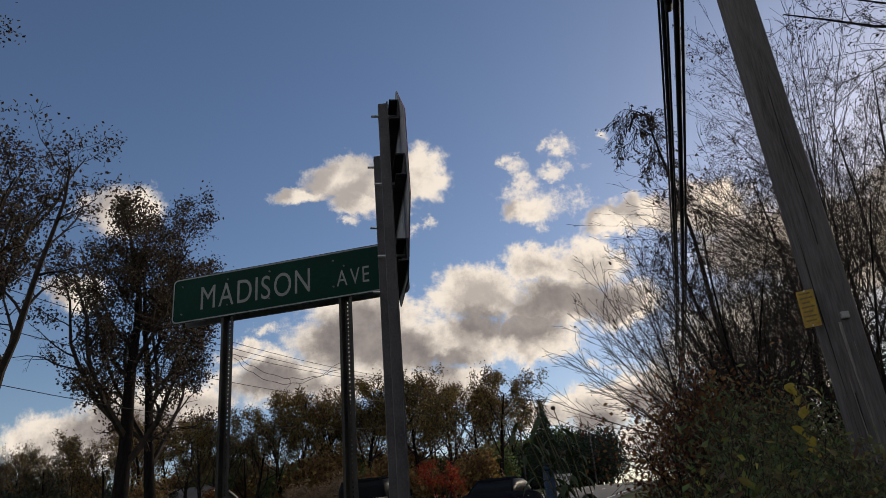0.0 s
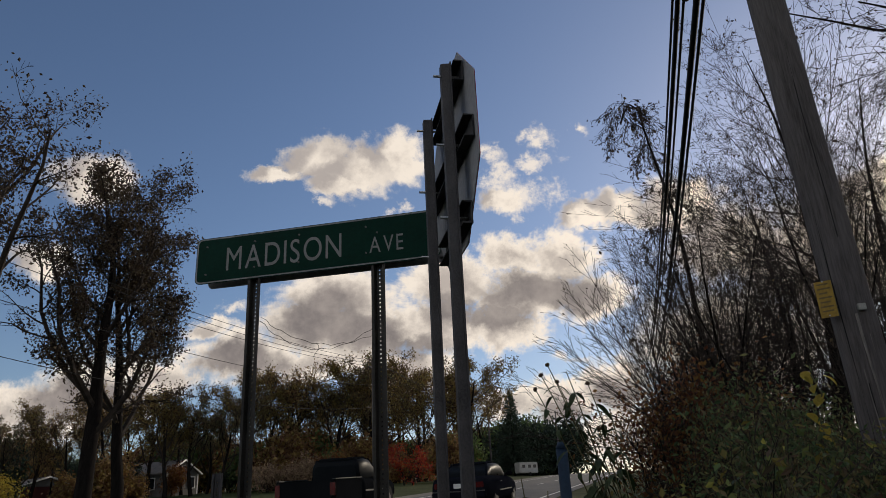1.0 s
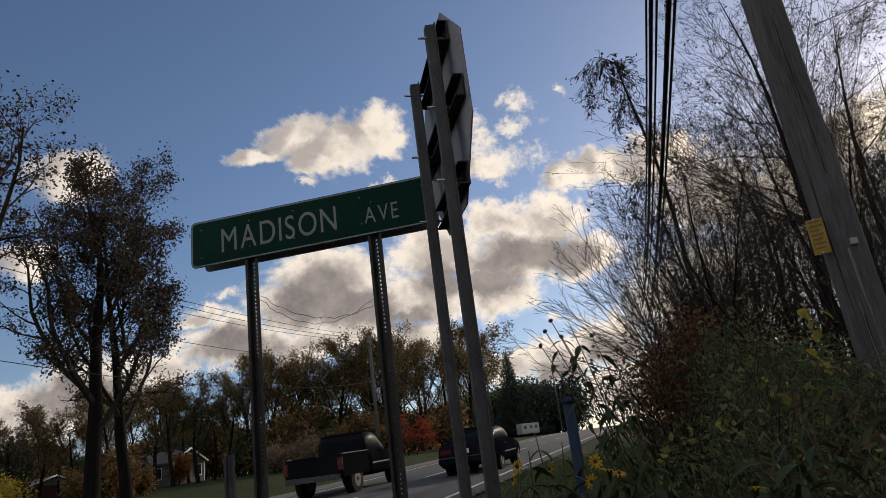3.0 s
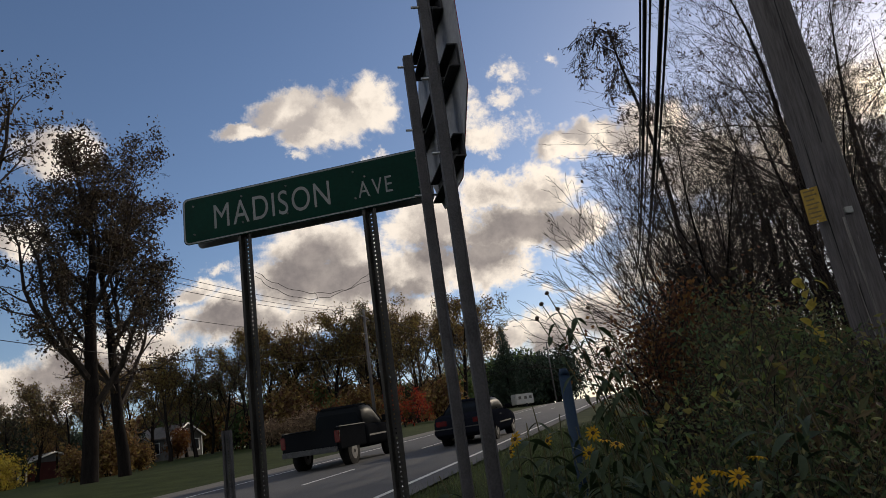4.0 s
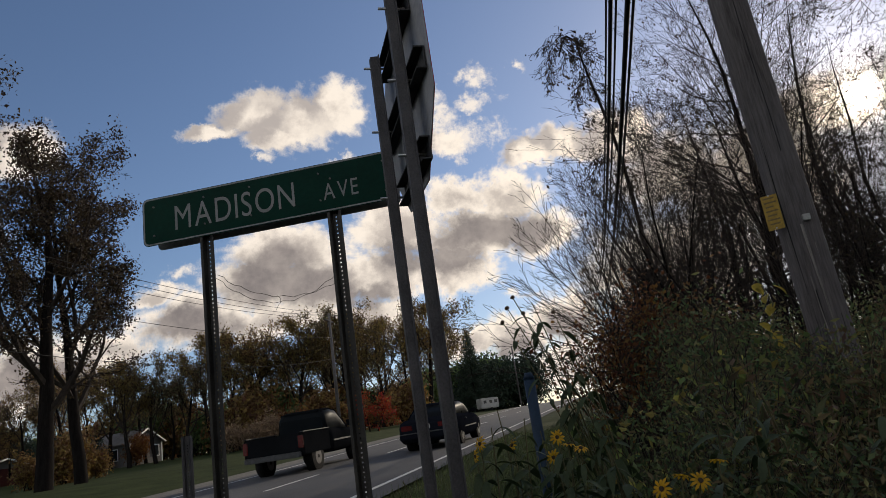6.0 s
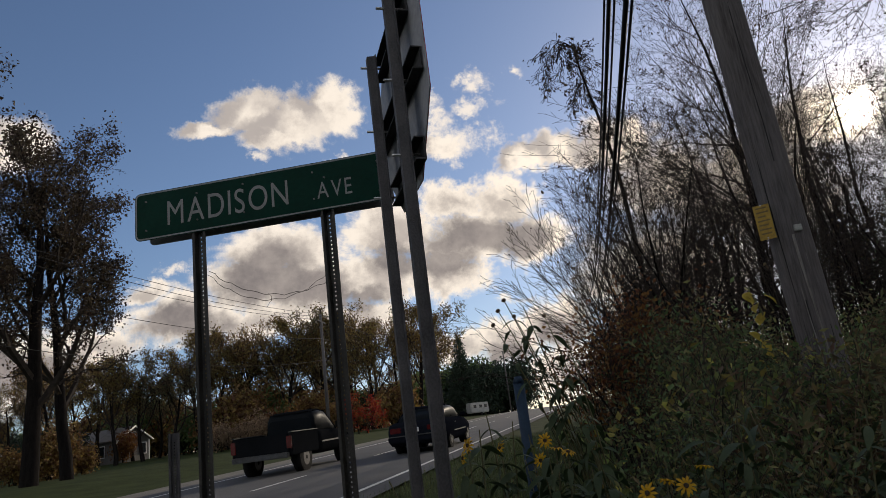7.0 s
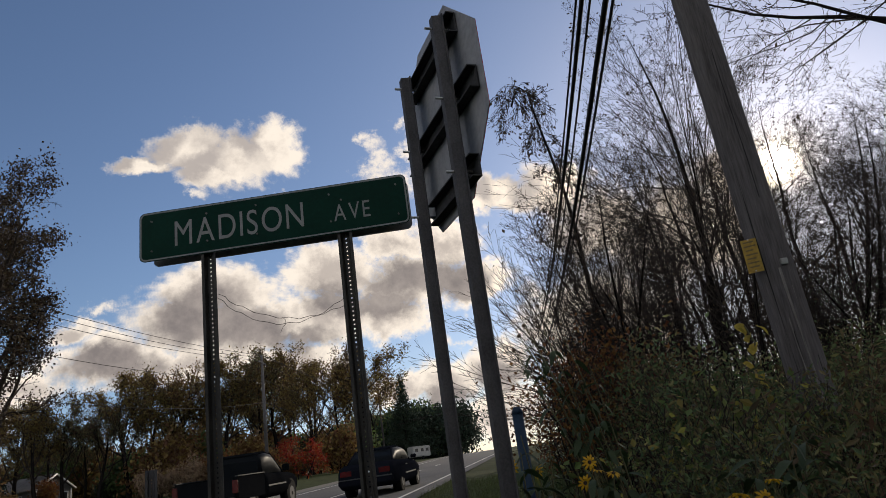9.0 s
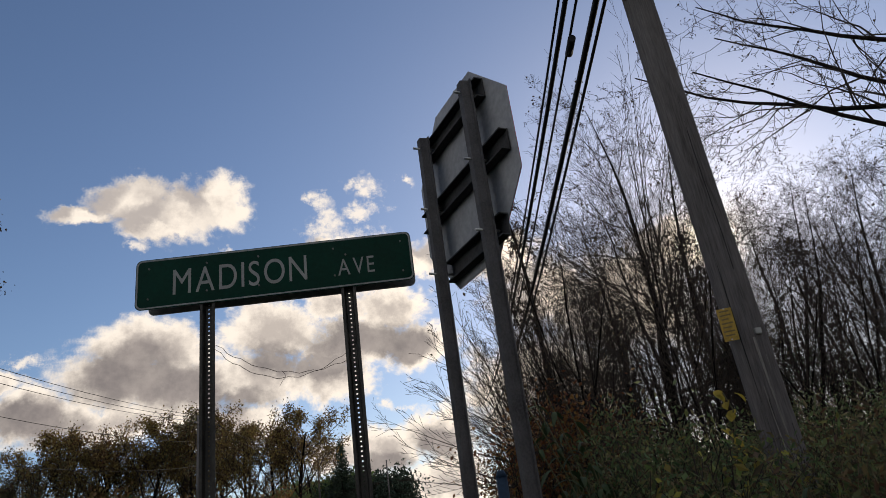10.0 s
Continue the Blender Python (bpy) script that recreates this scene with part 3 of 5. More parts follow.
POLE_U, POLE_V = road_frame(POLE.x, POLE.y)
for dv, at_pole, r in ((-0.02, 7.55, 0.018), (0.01, 7.36, 0.034), (-0.02, 6.86, 0.017), (-0.01, 6.26, 0.036), (0.02, 6.09, 0.019)):
    pts = []
    for (u0, v0, rise0), (u1, v1, rise1), sag in (((-34.0, 2.0, -1.6), (POLE_U, 1.24, 0.0), 0.8), ((POLE_U, 1.24, 0.0), (46.0, 0.5, 1.7), 1.0)):
        a = START + ALONG * u0 + ASIDE * (v0 + dv) + Vector((0, 0, at_pole + rise0))
        b = START + ALONG * u1 + ASIDE * (v1 + dv) + Vector((0, 0, at_pole + rise1))
        pts += hang(a, b, sag)[1 if pts else 0:]
    cable("overhead_cable", pts, r, "black overhead cable strung along the road", "overhead cables")
closure_at = START + ALONG * 7.3 + ASIDE * 1.20
closure = thing("splice_case", (closure_at.x, closure_at.y, 6.78), "black cylindrical splice case clamped under the cable", "splice case", turn=-3.5)
part("case_body", rod((0, -0.16, -0.06), (0, 0.16, -0.06), 0.05, 12), M_CABLE, closure)
for y in (-0.11, 0.11):
    part("hanger", box(-0.01, 0.01, y - 0.01, y + 0.01, -0.06, 0.03), M_CABLE, closure)


# ---- plants ----
def grow(rng, p, d, length, r, level, spec, out):
    """One limb and all that springs from it, as lines of (point, radius)."""
    n = spec["bits"][level]
    line, q = [(p.copy(), r)], p.copy()
    d = d.normalized()
    for k in range(n):
        d = (d + Vector(rng.normal(0, spec["gnarl"][level], 3)) + Vector((0, 0, spec["lift"][level]))).normalized()
        q = q + d * (length / n)
        line.append((q.copy(), max(r * (1 - (k + 1) / n * (1 - spec["taper"])), spec["least"])))
    out[level].append(line)
    if level + 1 >= len(spec["bits"]):
        return
    count = spec["count"][level]
    for c in range(count):
        f = spec["bare"][level] + (1 - spec["bare"][level]) * (c + rng.uniform(0.1, 0.9)) / count
        i = min(int(f * n), n - 1)
        a, ra = line[i]
        b, rb = line[i + 1]
        w = f * n - i
        at, here = a.lerp(b, w), ra + (rb - ra) * w
        main = (b - a).normalized()
        side = main.cross(Vector(rng.normal(0, 1, 3)))
        if side.length < 1e-3:
            continue
        angle = radians(spec["angle"][level] * rng.uniform(0.7, 1.3))
        way_out = main * math.cos(angle) + side.normalized() * math.sin(angle)
        grow(rng, at, way_out, length * spec["ratio"][level] * rng.uniform(0.65, 1.25) * (1.1 - 0.55 * f), max(here * spec["thin"], spec["least"]), level + 1, spec, out)


BARE = dict(bits=(9, 6, 4, 3), count=(15, 9, 8), bare=(0.3, 0.2, 0.15), angle=(42, 40, 38), ratio=(0.55, 0.45, 0.42), gnarl=(0.06, 0.1, 0.12, 0.14),
            lift=(0.02, 0.07, 0.05, 0.03), taper=0.22, thin=0.5, least=0.004)
OAK = dict(BARE, bits=(10, 8, 5, 3, 3), count=(13, 9, 5, 3), bare=(0.2, 0.2, 0.2, 0.2), angle=(46, 48, 48, 45), ratio=(0.56, 0.40, 0.42, 0.5), gnarl=(0.05, 0.13, 0.2, 0.22, 0.22),
           lift=(0.03, 0.13, 0.04, 0.02, 0.0), thin=0.58, least=0.007)
SPREADING = dict(BARE, bits=(7, 6, 5, 4, 3), count=(10, 8, 6, 4), bare=(0.3, 0.35, 0.25, 0.2), angle=(50, 40, 38, 35), ratio=(0.72, 0.5, 0.42, 0.45), lift=(0.03, 0.12, 0.1, 0.08, 0.03),
                 gnarl=(0.08, 0.12, 0.14, 0.16, 0.16), least=0.011)
BUSHY = dict(BARE, bits=(5, 4, 3), count=(9, 6), bare=(0.1, 0.15), angle=(38, 42), ratio=(0.6, 0.5), gnarl=(0.14, 0.18, 0.2), lift=(0.04, 0.03, 0.0), least=0.003)


def tree(name, seed, spec, height, r, label, category, leaf=None,  leaves=0, size=0.15, spread=0.12, group="", lean=(0, 0), stems=1, aspect=0.6, low=0.0, twig=None, bunch=3):
    twig = twig or M_TWIG
    rng = np.random.default_rng(seed)
    out = [[] for _ in spec["bits"]]
    for s in range(stems):
        off = Vector((rng.normal(0, 0.25), rng.normal(0, 0.25), 0)) if stems > 1 else Vector((0, 0, 0))
        d = Vector((lean[0] + (rng.normal(0, 0.16) if stems > 1 else 0), lean[1] + (rng.normal(0, 0.16) if stems > 1 else 0), 1))
        grow(rng, off - Vector((0, 0, 0.3)), d, height * (rng.uniform(0.75, 1.0) if s else 1.0), r, 0, spec, out)
    ob = thing(name, (0, 0, 0), label, category, group)
    v, f = tubes(out[0], 8)
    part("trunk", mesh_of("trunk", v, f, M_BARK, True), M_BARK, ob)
    v, f = tubes(out[1], 5)
    v2, f2 = tubes([ln for lv in out[2:] for ln in lv], 3)
    n = len(v)
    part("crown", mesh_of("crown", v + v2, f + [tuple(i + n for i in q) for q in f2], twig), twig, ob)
    if leaf and leaves:
        ends = [p for ln in out[-1] for p, _ in ln[1:] if p.z > low * height]
        clumps = rng.choice(len(ends), max(len(ends) // bunch, 1), replace=False)
        picks = [ends[clumps[i]] for i in rng.integers(0, len(clumps), leaves)]
        lv, lf = foliage(rng, picks, size, spread, aspect)
        tagged(part("foliage", mesh_of("foliage", lv, lf, leaf), leaf, ob), kind="stuff")
    return ob


def crown_top(ob):
    """Height of a tree's highest twig."""
    return max(v.co.z for child in ob.children for v in child.data.vertices)


def by_bearing(az, dist):
    """A place on the land by compass bearing and distance from the roadside."""
    return START.x + dist * math.sin(radians(az)), START.y + dist * math.cos(radians(az))


def plant(ob, az, dist, turn=0.0, scale=1.0, copy=True, sink=0.0, tall=1.0):
    x, y = by_bearing(az, dist)
    m = pose(x, y, land(x, y) - sink, 0, 0, turn) @ Matrix.Diagonal((scale, scale, scale * tall, 1))
    if copy:
        got = copy_thing(ob, Matrix.Identity(4))
        got.matrix_basis = m
        return got
    ob.matrix_basis = m
    return ob


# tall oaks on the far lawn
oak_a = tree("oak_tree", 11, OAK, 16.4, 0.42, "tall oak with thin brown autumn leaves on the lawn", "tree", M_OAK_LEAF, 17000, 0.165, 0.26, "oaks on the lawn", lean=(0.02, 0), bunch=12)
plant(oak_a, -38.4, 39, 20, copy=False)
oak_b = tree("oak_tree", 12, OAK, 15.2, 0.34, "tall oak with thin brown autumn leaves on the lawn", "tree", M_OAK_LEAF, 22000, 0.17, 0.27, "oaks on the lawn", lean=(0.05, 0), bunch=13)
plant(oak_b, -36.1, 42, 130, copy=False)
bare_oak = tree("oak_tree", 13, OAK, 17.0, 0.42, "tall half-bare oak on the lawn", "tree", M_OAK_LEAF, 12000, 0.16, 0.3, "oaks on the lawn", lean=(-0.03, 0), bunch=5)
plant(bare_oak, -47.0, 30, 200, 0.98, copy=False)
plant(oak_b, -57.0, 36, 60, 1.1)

# row of spreading trees beyond the far roadside
row = [tree("roadside_tree", 21 + k, SPREADING, 8.6, 0.24, "spreading roadside tree with olive and brown leaves", "tree", (M_LEAF_OLIVE, M_LEAF_AUTUMN, M_LEAF_OLIVE, M_LEAF_BROWN)[k],
            (7000, 5600, 6600, 3000)[k], 0.18, 0.24, "trees beyond the road") for k in range(4)]
rng = np.random.default_rng(77)
first = set()
tops = [crown_top(ob) for ob in row]
for k in range(44):
    az = -54 + 44.6 * (k + rng.uniform(-0.3, 0.3)) / 43
    dist = 78 + 12 * rng.uniform(0, 1) + (13 if k % 2 else 0)
    i = int(rng.integers(0, 4))
    skyline = (8.0 if az < -39 else 9.8 if az < -28 else 11.5) + rng.uniform(-0.7, 0.5) - (0.9 if k % 2 else 0.0)
    if k % 5 == 3:
        skyline -= 1.2
    x, y = by_bearing(az, dist)
    size = (dist * math.tan(radians(skyline)) + 1.17 - land(x, y)) / tops[i]
    plant(row[i], az, dist, rng.uniform(0, 360), size, copy=i in first)
    first.add(i)
# more of them behind the roadside, unseen, added to block sky light from behind
for k in range(8):
    plant(row[k % 4], 100 + 160 * k / 7, 19 + 9 * rng.uniform(0, 1), rng.uniform(0, 360), 1.15)

# under them, a ragged belt of brush
brush = [tree("brush_shrub", 41 + k, BUSHY, 3.0, 0.05, "dense dark roadside brush with dull leaves", "shrub", (M_LEAF_GREEN, M_LEAF_BROWN, M_LEAF_RUST)[k], 2600, 0.3, 0.35, "brush belt", stems=7) for k in range(3)]
first = set()
for k in range(80):
    az = -53 + 49.0 * (k + rng.uniform(-0.4, 0.4)) / 79
    i = k % 3 if k < 3 else int(rng.choice([0, 0, 1, 0, 1, 1]))
    if az < -37 and k % 3 and k > 3:
        continue
    far = 74 + 34 * rng.uniform(0, 1) if not (-36 < az < -28 or -44 < az < -37) else 112 + 10 * rng.uniform(0, 1)
    if az > -10.5:
        far = 122 + 10 * rng.uniform(0, 1)
        i = 0
    plant(brush[i], az, far, rng.uniform(0, 360), rng.uniform(1.15, 2.0) * far / 90, copy=i in first)
    first.add(i)
# dark evergreen growth closing the gaps low down, at the lawn's far end and round the spruce
dark_brush = tree("evergreen_shrub", 47, dict(BUSHY, count=(12, 7), lift=(0.08, 0.03, 0.0)), 3.0, 0.06, "tall dark evergreen shrub beyond the road", "shrub", M_NEEDLE, 3400, 0.26, 0.3, "dark evergreen shrubs", stems=6, aspect=0.45)
dark_top = crown_top(dark_brush)
for k in range(46):
    if k < 22:
        az, el, dist = -56 + 19.5 * (k + rng.uniform(-0.4, 0.4)) / 21, 4.9 + rng.uniform(-1.4, 1.6), 62 + 34 * rng.uniform(0, 1)
    elif k < 34:
        az, el, dist = -9.8 + 7.0 * (k - 22 + rng.uniform(-0.3, 0.3)) / 11, 5.6 + rng.uniform(-0.8, 0.9), 118 + 16 * rng.uniform(0, 1)
    else:
        az, el, dist = -36 + 26 * (k - 34 + rng.uniform(-0.4, 0.4)) / 11, 4.3 + rng.uniform(-1.0, 1.0), 92 + 12 * rng.uniform(0, 1)
    if -34.5 < az < -30 or -43.5 < az < -37.5:
        dist = 116 + 8 * rng.uniform(0, 1)
    x, y = by_bearing(az, dist)
    plant(dark_brush, az, dist, rng.uniform(0, 360), max((dist * math.tan(radians(el)) + 1.17 - land(x, y)) / dark_top, 0.8), copy=k > 0)
for az, dist, el in ((-39.4, 47, 3.6), (-37.4, 49, 4.6), (-36.6, 50, 5.2), (-35.0, 51, 3.2)):
    x, y = by_bearing(az, dist)
    plant(brush[1], az, dist, az * 30, (dist * math.tan(radians(el)) + 1.17 - land(x, y)) / crown_top(brush[1]))
# unseen brush, added round the back and sides of the viewpoint
for k in range(18):
    plant(brush[k % 3], 85 + 190 * k / 17, 10 + 6 * rng.uniform(0, 1), rng.uniform(0, 360), 1.2)


def spruce(height=12.4):
    rng = np.random.default_rng(5)
    ob = thing("spruce_tree", (0, 0, 0), "dark pointed spruce standing above the far trees", "tree")
    part("trunk", mesh_of("trunk", *tubes([[(Vector((0, 0, height * k / 8 - 0.3)), 0.2 * (1 - k / 8.3)) for k in range(9)]], 8), M_BARK, True), M_BARK, ob)
    lines, spots = [], []
    for k in range(150):
        f = (k + 0.5) / 150
        z = 1.0 + (height - 1.1) * f
        reach = 0.3 + 3.5 * (1 - f) ** 0.9 * rng.uniform(0.75, 1.1)
        a = k * 2.399 + rng.uniform(-0.3, 0.3)
        line = [(Vector((math.cos(a) * reach * s, math.sin(a) * reach * s, z - 0.35 * reach * s + 0.25 * reach * s * s)), 0.03 * (1.1 - s)) for s in (0, 0.35, 0.7, 1)]
        lines.append(line)
        for s in range(max(int(reach * 34), 6)):
            w = rng.uniform(0.15, 1)
            spots.append(Vector((math.cos(a) * reach * w, math.sin(a) * reach * w, z - 0.35 * reach * w + 0.25 * reach * w * w)))
    part("crown", mesh_of("crown", *tubes(lines, 3), M_TWIG), M_TWIG, ob)
    tagged(part("needles", mesh_of("needles", *foliage(rng, spots, 0.42, 0.1, 0.25), M_NEEDLE), M_NEEDLE, ob), kind="stuff")
    return ob


plant(spruce(), -6.9, 111, 0, 1.04, copy=False)
red_tree = tree("red_maple", 61, BUSHY, 3.3, 0.07, "small slender maple in red autumn leaf", "tree", M_LEAF_RED, 1500, 0.2, 0.2, stems=2)
plant(red_tree, -15.3, 66, copy=False)
plant(tree("orange_shrub", 62, BUSHY, 2.8, 0.05, "rust-orange shrub at the edge of the lawn", "shrub", M_LEAF_RUST, 2200, 0.24, 0.25, stems=5), -20.6, 66, copy=False)
plant(tree("yellow_shrub", 63, BUSHY, 3.0, 0.06, "rounded yellow-leaved shrub on the lawn", "shrub", M_LEAF_YELLOW, 3000, 0.2, 0.28, stems=6), -43.8, 60, 0, 0.85, copy=False, sink=0.3)

# ---- woods and brush on the near bank ----
FINE = dict(BARE, bits=(11, 8, 6, 4, 3), count=(20, 8, 7, 3), bare=(0.22, 0.15, 0.12, 0.15), angle=(64, 46, 46, 42), ratio=(0.38, 0.5, 0.46, 0.45), gnarl=(0.07, 0.13, 0.16, 0.18, 0.2),
            lift=(0.02, 0.035, 0.03, 0.02, 0.01), thin=0.40, least=0.0034, taper=0.05)
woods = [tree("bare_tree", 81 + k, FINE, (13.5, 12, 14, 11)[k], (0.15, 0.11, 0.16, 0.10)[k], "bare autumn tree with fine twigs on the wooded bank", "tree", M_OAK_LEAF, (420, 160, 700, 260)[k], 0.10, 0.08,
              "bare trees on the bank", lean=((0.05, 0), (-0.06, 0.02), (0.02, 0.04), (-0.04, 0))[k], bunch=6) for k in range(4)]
wood_tops = [crown_top(ob) for ob in woods]


def wood(i, az, dist, skyline, turn, copy=True):
    """A bare tree whose twigs end at a given height on the skyline."""
    x, y = by_bearing(az, dist)
    plant(woods[i], az, dist, turn, (dist * math.tan(radians(skyline)) + 1.17 - land(x, y)) / wood_tops[i], copy=copy)


rng = np.random.default_rng(31)
first = set()
for k in range(26):
    dist = 17 + 25 * ((k * 0.367 + 0.13) % 1.0)
    clear = 8.5 + math.degrees(math.atan(2.0 / dist))
    az = clear + (62.0 - clear) * ((k * 0.618) % 1.0)
    i = k % 4
    wood(i, az, dist, (20.5 if az < 20 else 19.0) + rng.uniform(-4.5, 2.5), rng.uniform(0, 360), i in first)
    first.add(i)
for az, dist, skyline in ((17.0, 16.5, 33), (16.2, 17.5, 30), (18.4, 18.5, 31), (22.0, 30, 30), (23.3, 34, 29), (24.6, 30, 24), (20.4, 26, 26), (14.8, 20, 25), (13.4, 19, 21), (12.0, 24, 20), (10.4, 20, 17), (17.5, 23, 25), (26.5, 27, 24), (28.0, 32, 25), (29.6, 25, 23), (31.2, 34, 24), (33.0, 26, 24), (35.0, 30, 23), (38.0, 24, 22), (27.2, 21, 20), (30.4, 19, 19), (36.4, 20, 20), (25.2, 21, 22), (26.8, 19, 23), (28.8, 20, 22), (31.8, 18, 21), (34.2, 22, 24), (40.5, 19, 21), (43.0, 23, 22), (23.0, 19, 21), (21.0, 21, 20), (15.4, 24, 19)):
    wood(int(dist * 2 + az) % 4, az, dist, skyline, dist * 91)
for az, dist, size in ((9.5, 36, 0.8), (8.2, 48, 0.8), (7.2, 60, 0.9), (6.2, 80, 1.0)):
    plant(woods[int(dist) % 4], az, dist, dist * 40, size)

SAPLING = dict(BARE, bits=(7, 5, 4, 3), count=(14, 7, 5), bare=(0.12, 0.15, 0.15), angle=(36, 38, 38), ratio=(0.5, 0.5, 0.45), gnarl=(0.07, 0.12, 0.15, 0.16), lift=(0.02, 0.08, 0.04, 0.02), least=0.003, thin=0.5)
thicket = [tree("sapling", 101 + k, SAPLING, 5.6, 0.04, "thin bare sapling in a tangled thicket", "sapling", (M_OAK_LEAF, M_LEAF_BROWN, M_OAK_LEAF)[k], (260, 160, 160)[k], 0.08, 0.08, "thicket saplings", stems=(3, 4, 2)[k]) for k in range(3)]
first = set()
for k in range(22):
    az = 8.5 + 46.0 * ((k * 0.618 + 0.2) % 1.0)
    dist = 12 + 13 * ((k * 0.414) % 1.0)
    i = k % 3
    if 11 < az < 40 and k % 3 and i in first:
        continue
    plant(thicket[i], az, dist, rng.uniform(0, 360), rng.uniform(0.7, 1.1), copy=i in first)
    first.add(i)
for az, dist, size in ((9.0, 14.5, 0.9), (9.6, 15, 1.05), (8.4, 19, 1.0), (6.8, 24, 1.05), (6.4, 30, 1.0), (6.0, 36, 1.1), (9.6, 17, 1.0), (10.6, 18, 0.9)):
    plant(thicket[int(dist * 2) % 3], az, dist, dist * 57, size)

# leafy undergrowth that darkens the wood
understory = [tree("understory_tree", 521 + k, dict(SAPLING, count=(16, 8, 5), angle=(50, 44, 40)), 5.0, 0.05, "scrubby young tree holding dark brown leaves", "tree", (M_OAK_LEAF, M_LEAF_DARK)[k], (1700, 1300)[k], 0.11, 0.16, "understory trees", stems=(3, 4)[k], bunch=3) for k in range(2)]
under_tops = [crown_top(ob) for ob in understory]
for k in range(28):
    az, dist = 22.0 + 37.0 * ((k * 0.618 + 0.17) % 1.0), 15 + 17 * ((k * 0.367 + 0.5) % 1.0)
    el = 6.5 + 8.0 * ((k * 0.29) % 1.0) ** 2
    x, y = by_bearing(az, dist)
    plant(understory[k % 2], az, dist, k * 83, (dist * math.tan(radians(el)) + 1.17 - land(x, y)) / under_tops[k % 2], copy=k > 1)

# slender trunks crowding the depth of the wood
STEM = dict(BARE, bits=(9, 5, 3), count=(13, 5), bare=(0.3, 0.2), angle=(42, 40), ratio=(0.2, 0.45), gnarl=(0.035, 0.12, 0.16), lift=(0.02, 0.08, 0.03), thin=0.35, least=0.006)
stems = [tree("slender_tree", 501 + k, STEM, (11, 9.5, 12)[k], (0.075, 0.055, 0.09)[k], "slender bare tree deep in the wood", "tree", group="slender trees in the wood", lean=((0.03, 0), (-0.07, 0), (0.06, 0.05))[k]) for k in range(3)]
stem_tops = [crown_top(ob) for ob in stems]
for k in range(64):
    dist = 24 + 34 * ((k * 0.414 + 0.3) % 1.0)
    az = 9.5 + 50.0 * ((k * 0.618 + 0.4) % 1.0)
    x, y = by_bearing(az, dist)
    plant(stems[k % 3], az, dist, k * 67, (dist * math.tan(radians(12.0 + 5.5 * ((k * 0.29) % 1.0))) + 1.17 - land(x, y)) / stem_tops[k % 3], copy=k > 2)

# the wood carried on beside the road uphill, mostly hidden, added to shade the road
for k in range(16):
    q = spot(34 + 62 * ((k * 0.618) % 1.0), 6.5 + 15 * ((k * 0.367) % 1.0))
    got = copy_thing(woods[k % 4], Matrix.Identity(4))
    got.matrix_basis = pose(q.x, q.y, q.z, 0, 0, k * 77) @ Matrix.Scale(0.8 + 0.3 * ((k * 0.29) % 1.0), 4)

# a snag smothered in hanging vines
VINES = dict(FINE, bits=(9, 6, 5, 4, 3), count=(0, 0, 9, 4), bare=(0.3, 0.15, 0.15, 0.2), angle=(60, 50, 45, 40), ratio=(0.17, 0.6, 0.5, 0.5), gnarl=(0.05, 0.2, 0.22, 0.22, 0.2), lift=(0.0, -0.10, -0.2, -0.25, -0.2), least=0.007)


def vine_snag(height=12.0, r=0.10):
    """A dead stem that bends over the bank and hooks at the top, with vines trailing from it."""
    rng = np.random.default_rng(131)
    out = [[] for _ in range(5)]
    stem = [(Vector((-0.0062 * z * z + 0.05 * math.sin(z), 0.04 * math.cos(z), z - 0.3)), r * (1.05 - 0.8 * z / height)) for z in np.linspace(0, height, 15)]
    stem += [(Vector((x, 0.02, z)), 0.03) for x, z in ((-1.15, height - 0.1), (-1.35, height - 0.35), (-1.5, height - 0.75))]
    out[0].append(stem)
    for k in range(60):
        f = 5.5 + 11.3 * (k + rng.uniform(0, 1)) / 60
        at = stem[int(f)][0].lerp(stem[min(int(f) + 1, 17)][0], f % 1.0)
        a = rng.uniform(0, 6.28)
        grow(rng, at, Vector((math.cos(a) - 0.25, math.sin(a), rng.uniform(-0.5, 0.5))), rng.uniform(0.6, 1.7), 0.012, 2, VINES, out)
    ob = thing("vine_snag", (0, 0, 0), "leaning dead tree hung with tangled vines", "tree")
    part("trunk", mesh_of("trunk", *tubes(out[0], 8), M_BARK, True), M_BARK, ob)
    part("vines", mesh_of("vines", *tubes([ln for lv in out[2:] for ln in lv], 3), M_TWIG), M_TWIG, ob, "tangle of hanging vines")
    ends = [p for ln in out[-1] for p, _ in ln[1:]]
    tagged(part("foliage", mesh_of("foliage", *foliage(rng, [ends[i] for i in rng.integers(0, len(ends), 900)], 0.12, 0.07), M_OAK_LEAF), M_OAK_LEAF, ob), kind="stuff")
    return ob


plant(vine_snag(), 9.2, 20.5, copy=False)

# fans of straight bare shoots
SHOOTS = dict(BARE, bits=(8, 7, 4, 3), count=(0, 9, 4), bare=(0.15, 0.22, 0.2), angle=(26, 24, 26), ratio=(0.55, 0.36, 0.4), gnarl=(0.05, 0.03, 0.05, 0.07), lift=(0.0, 0.015, 0.01, 0.0), thin=0.55, least=0.0035)


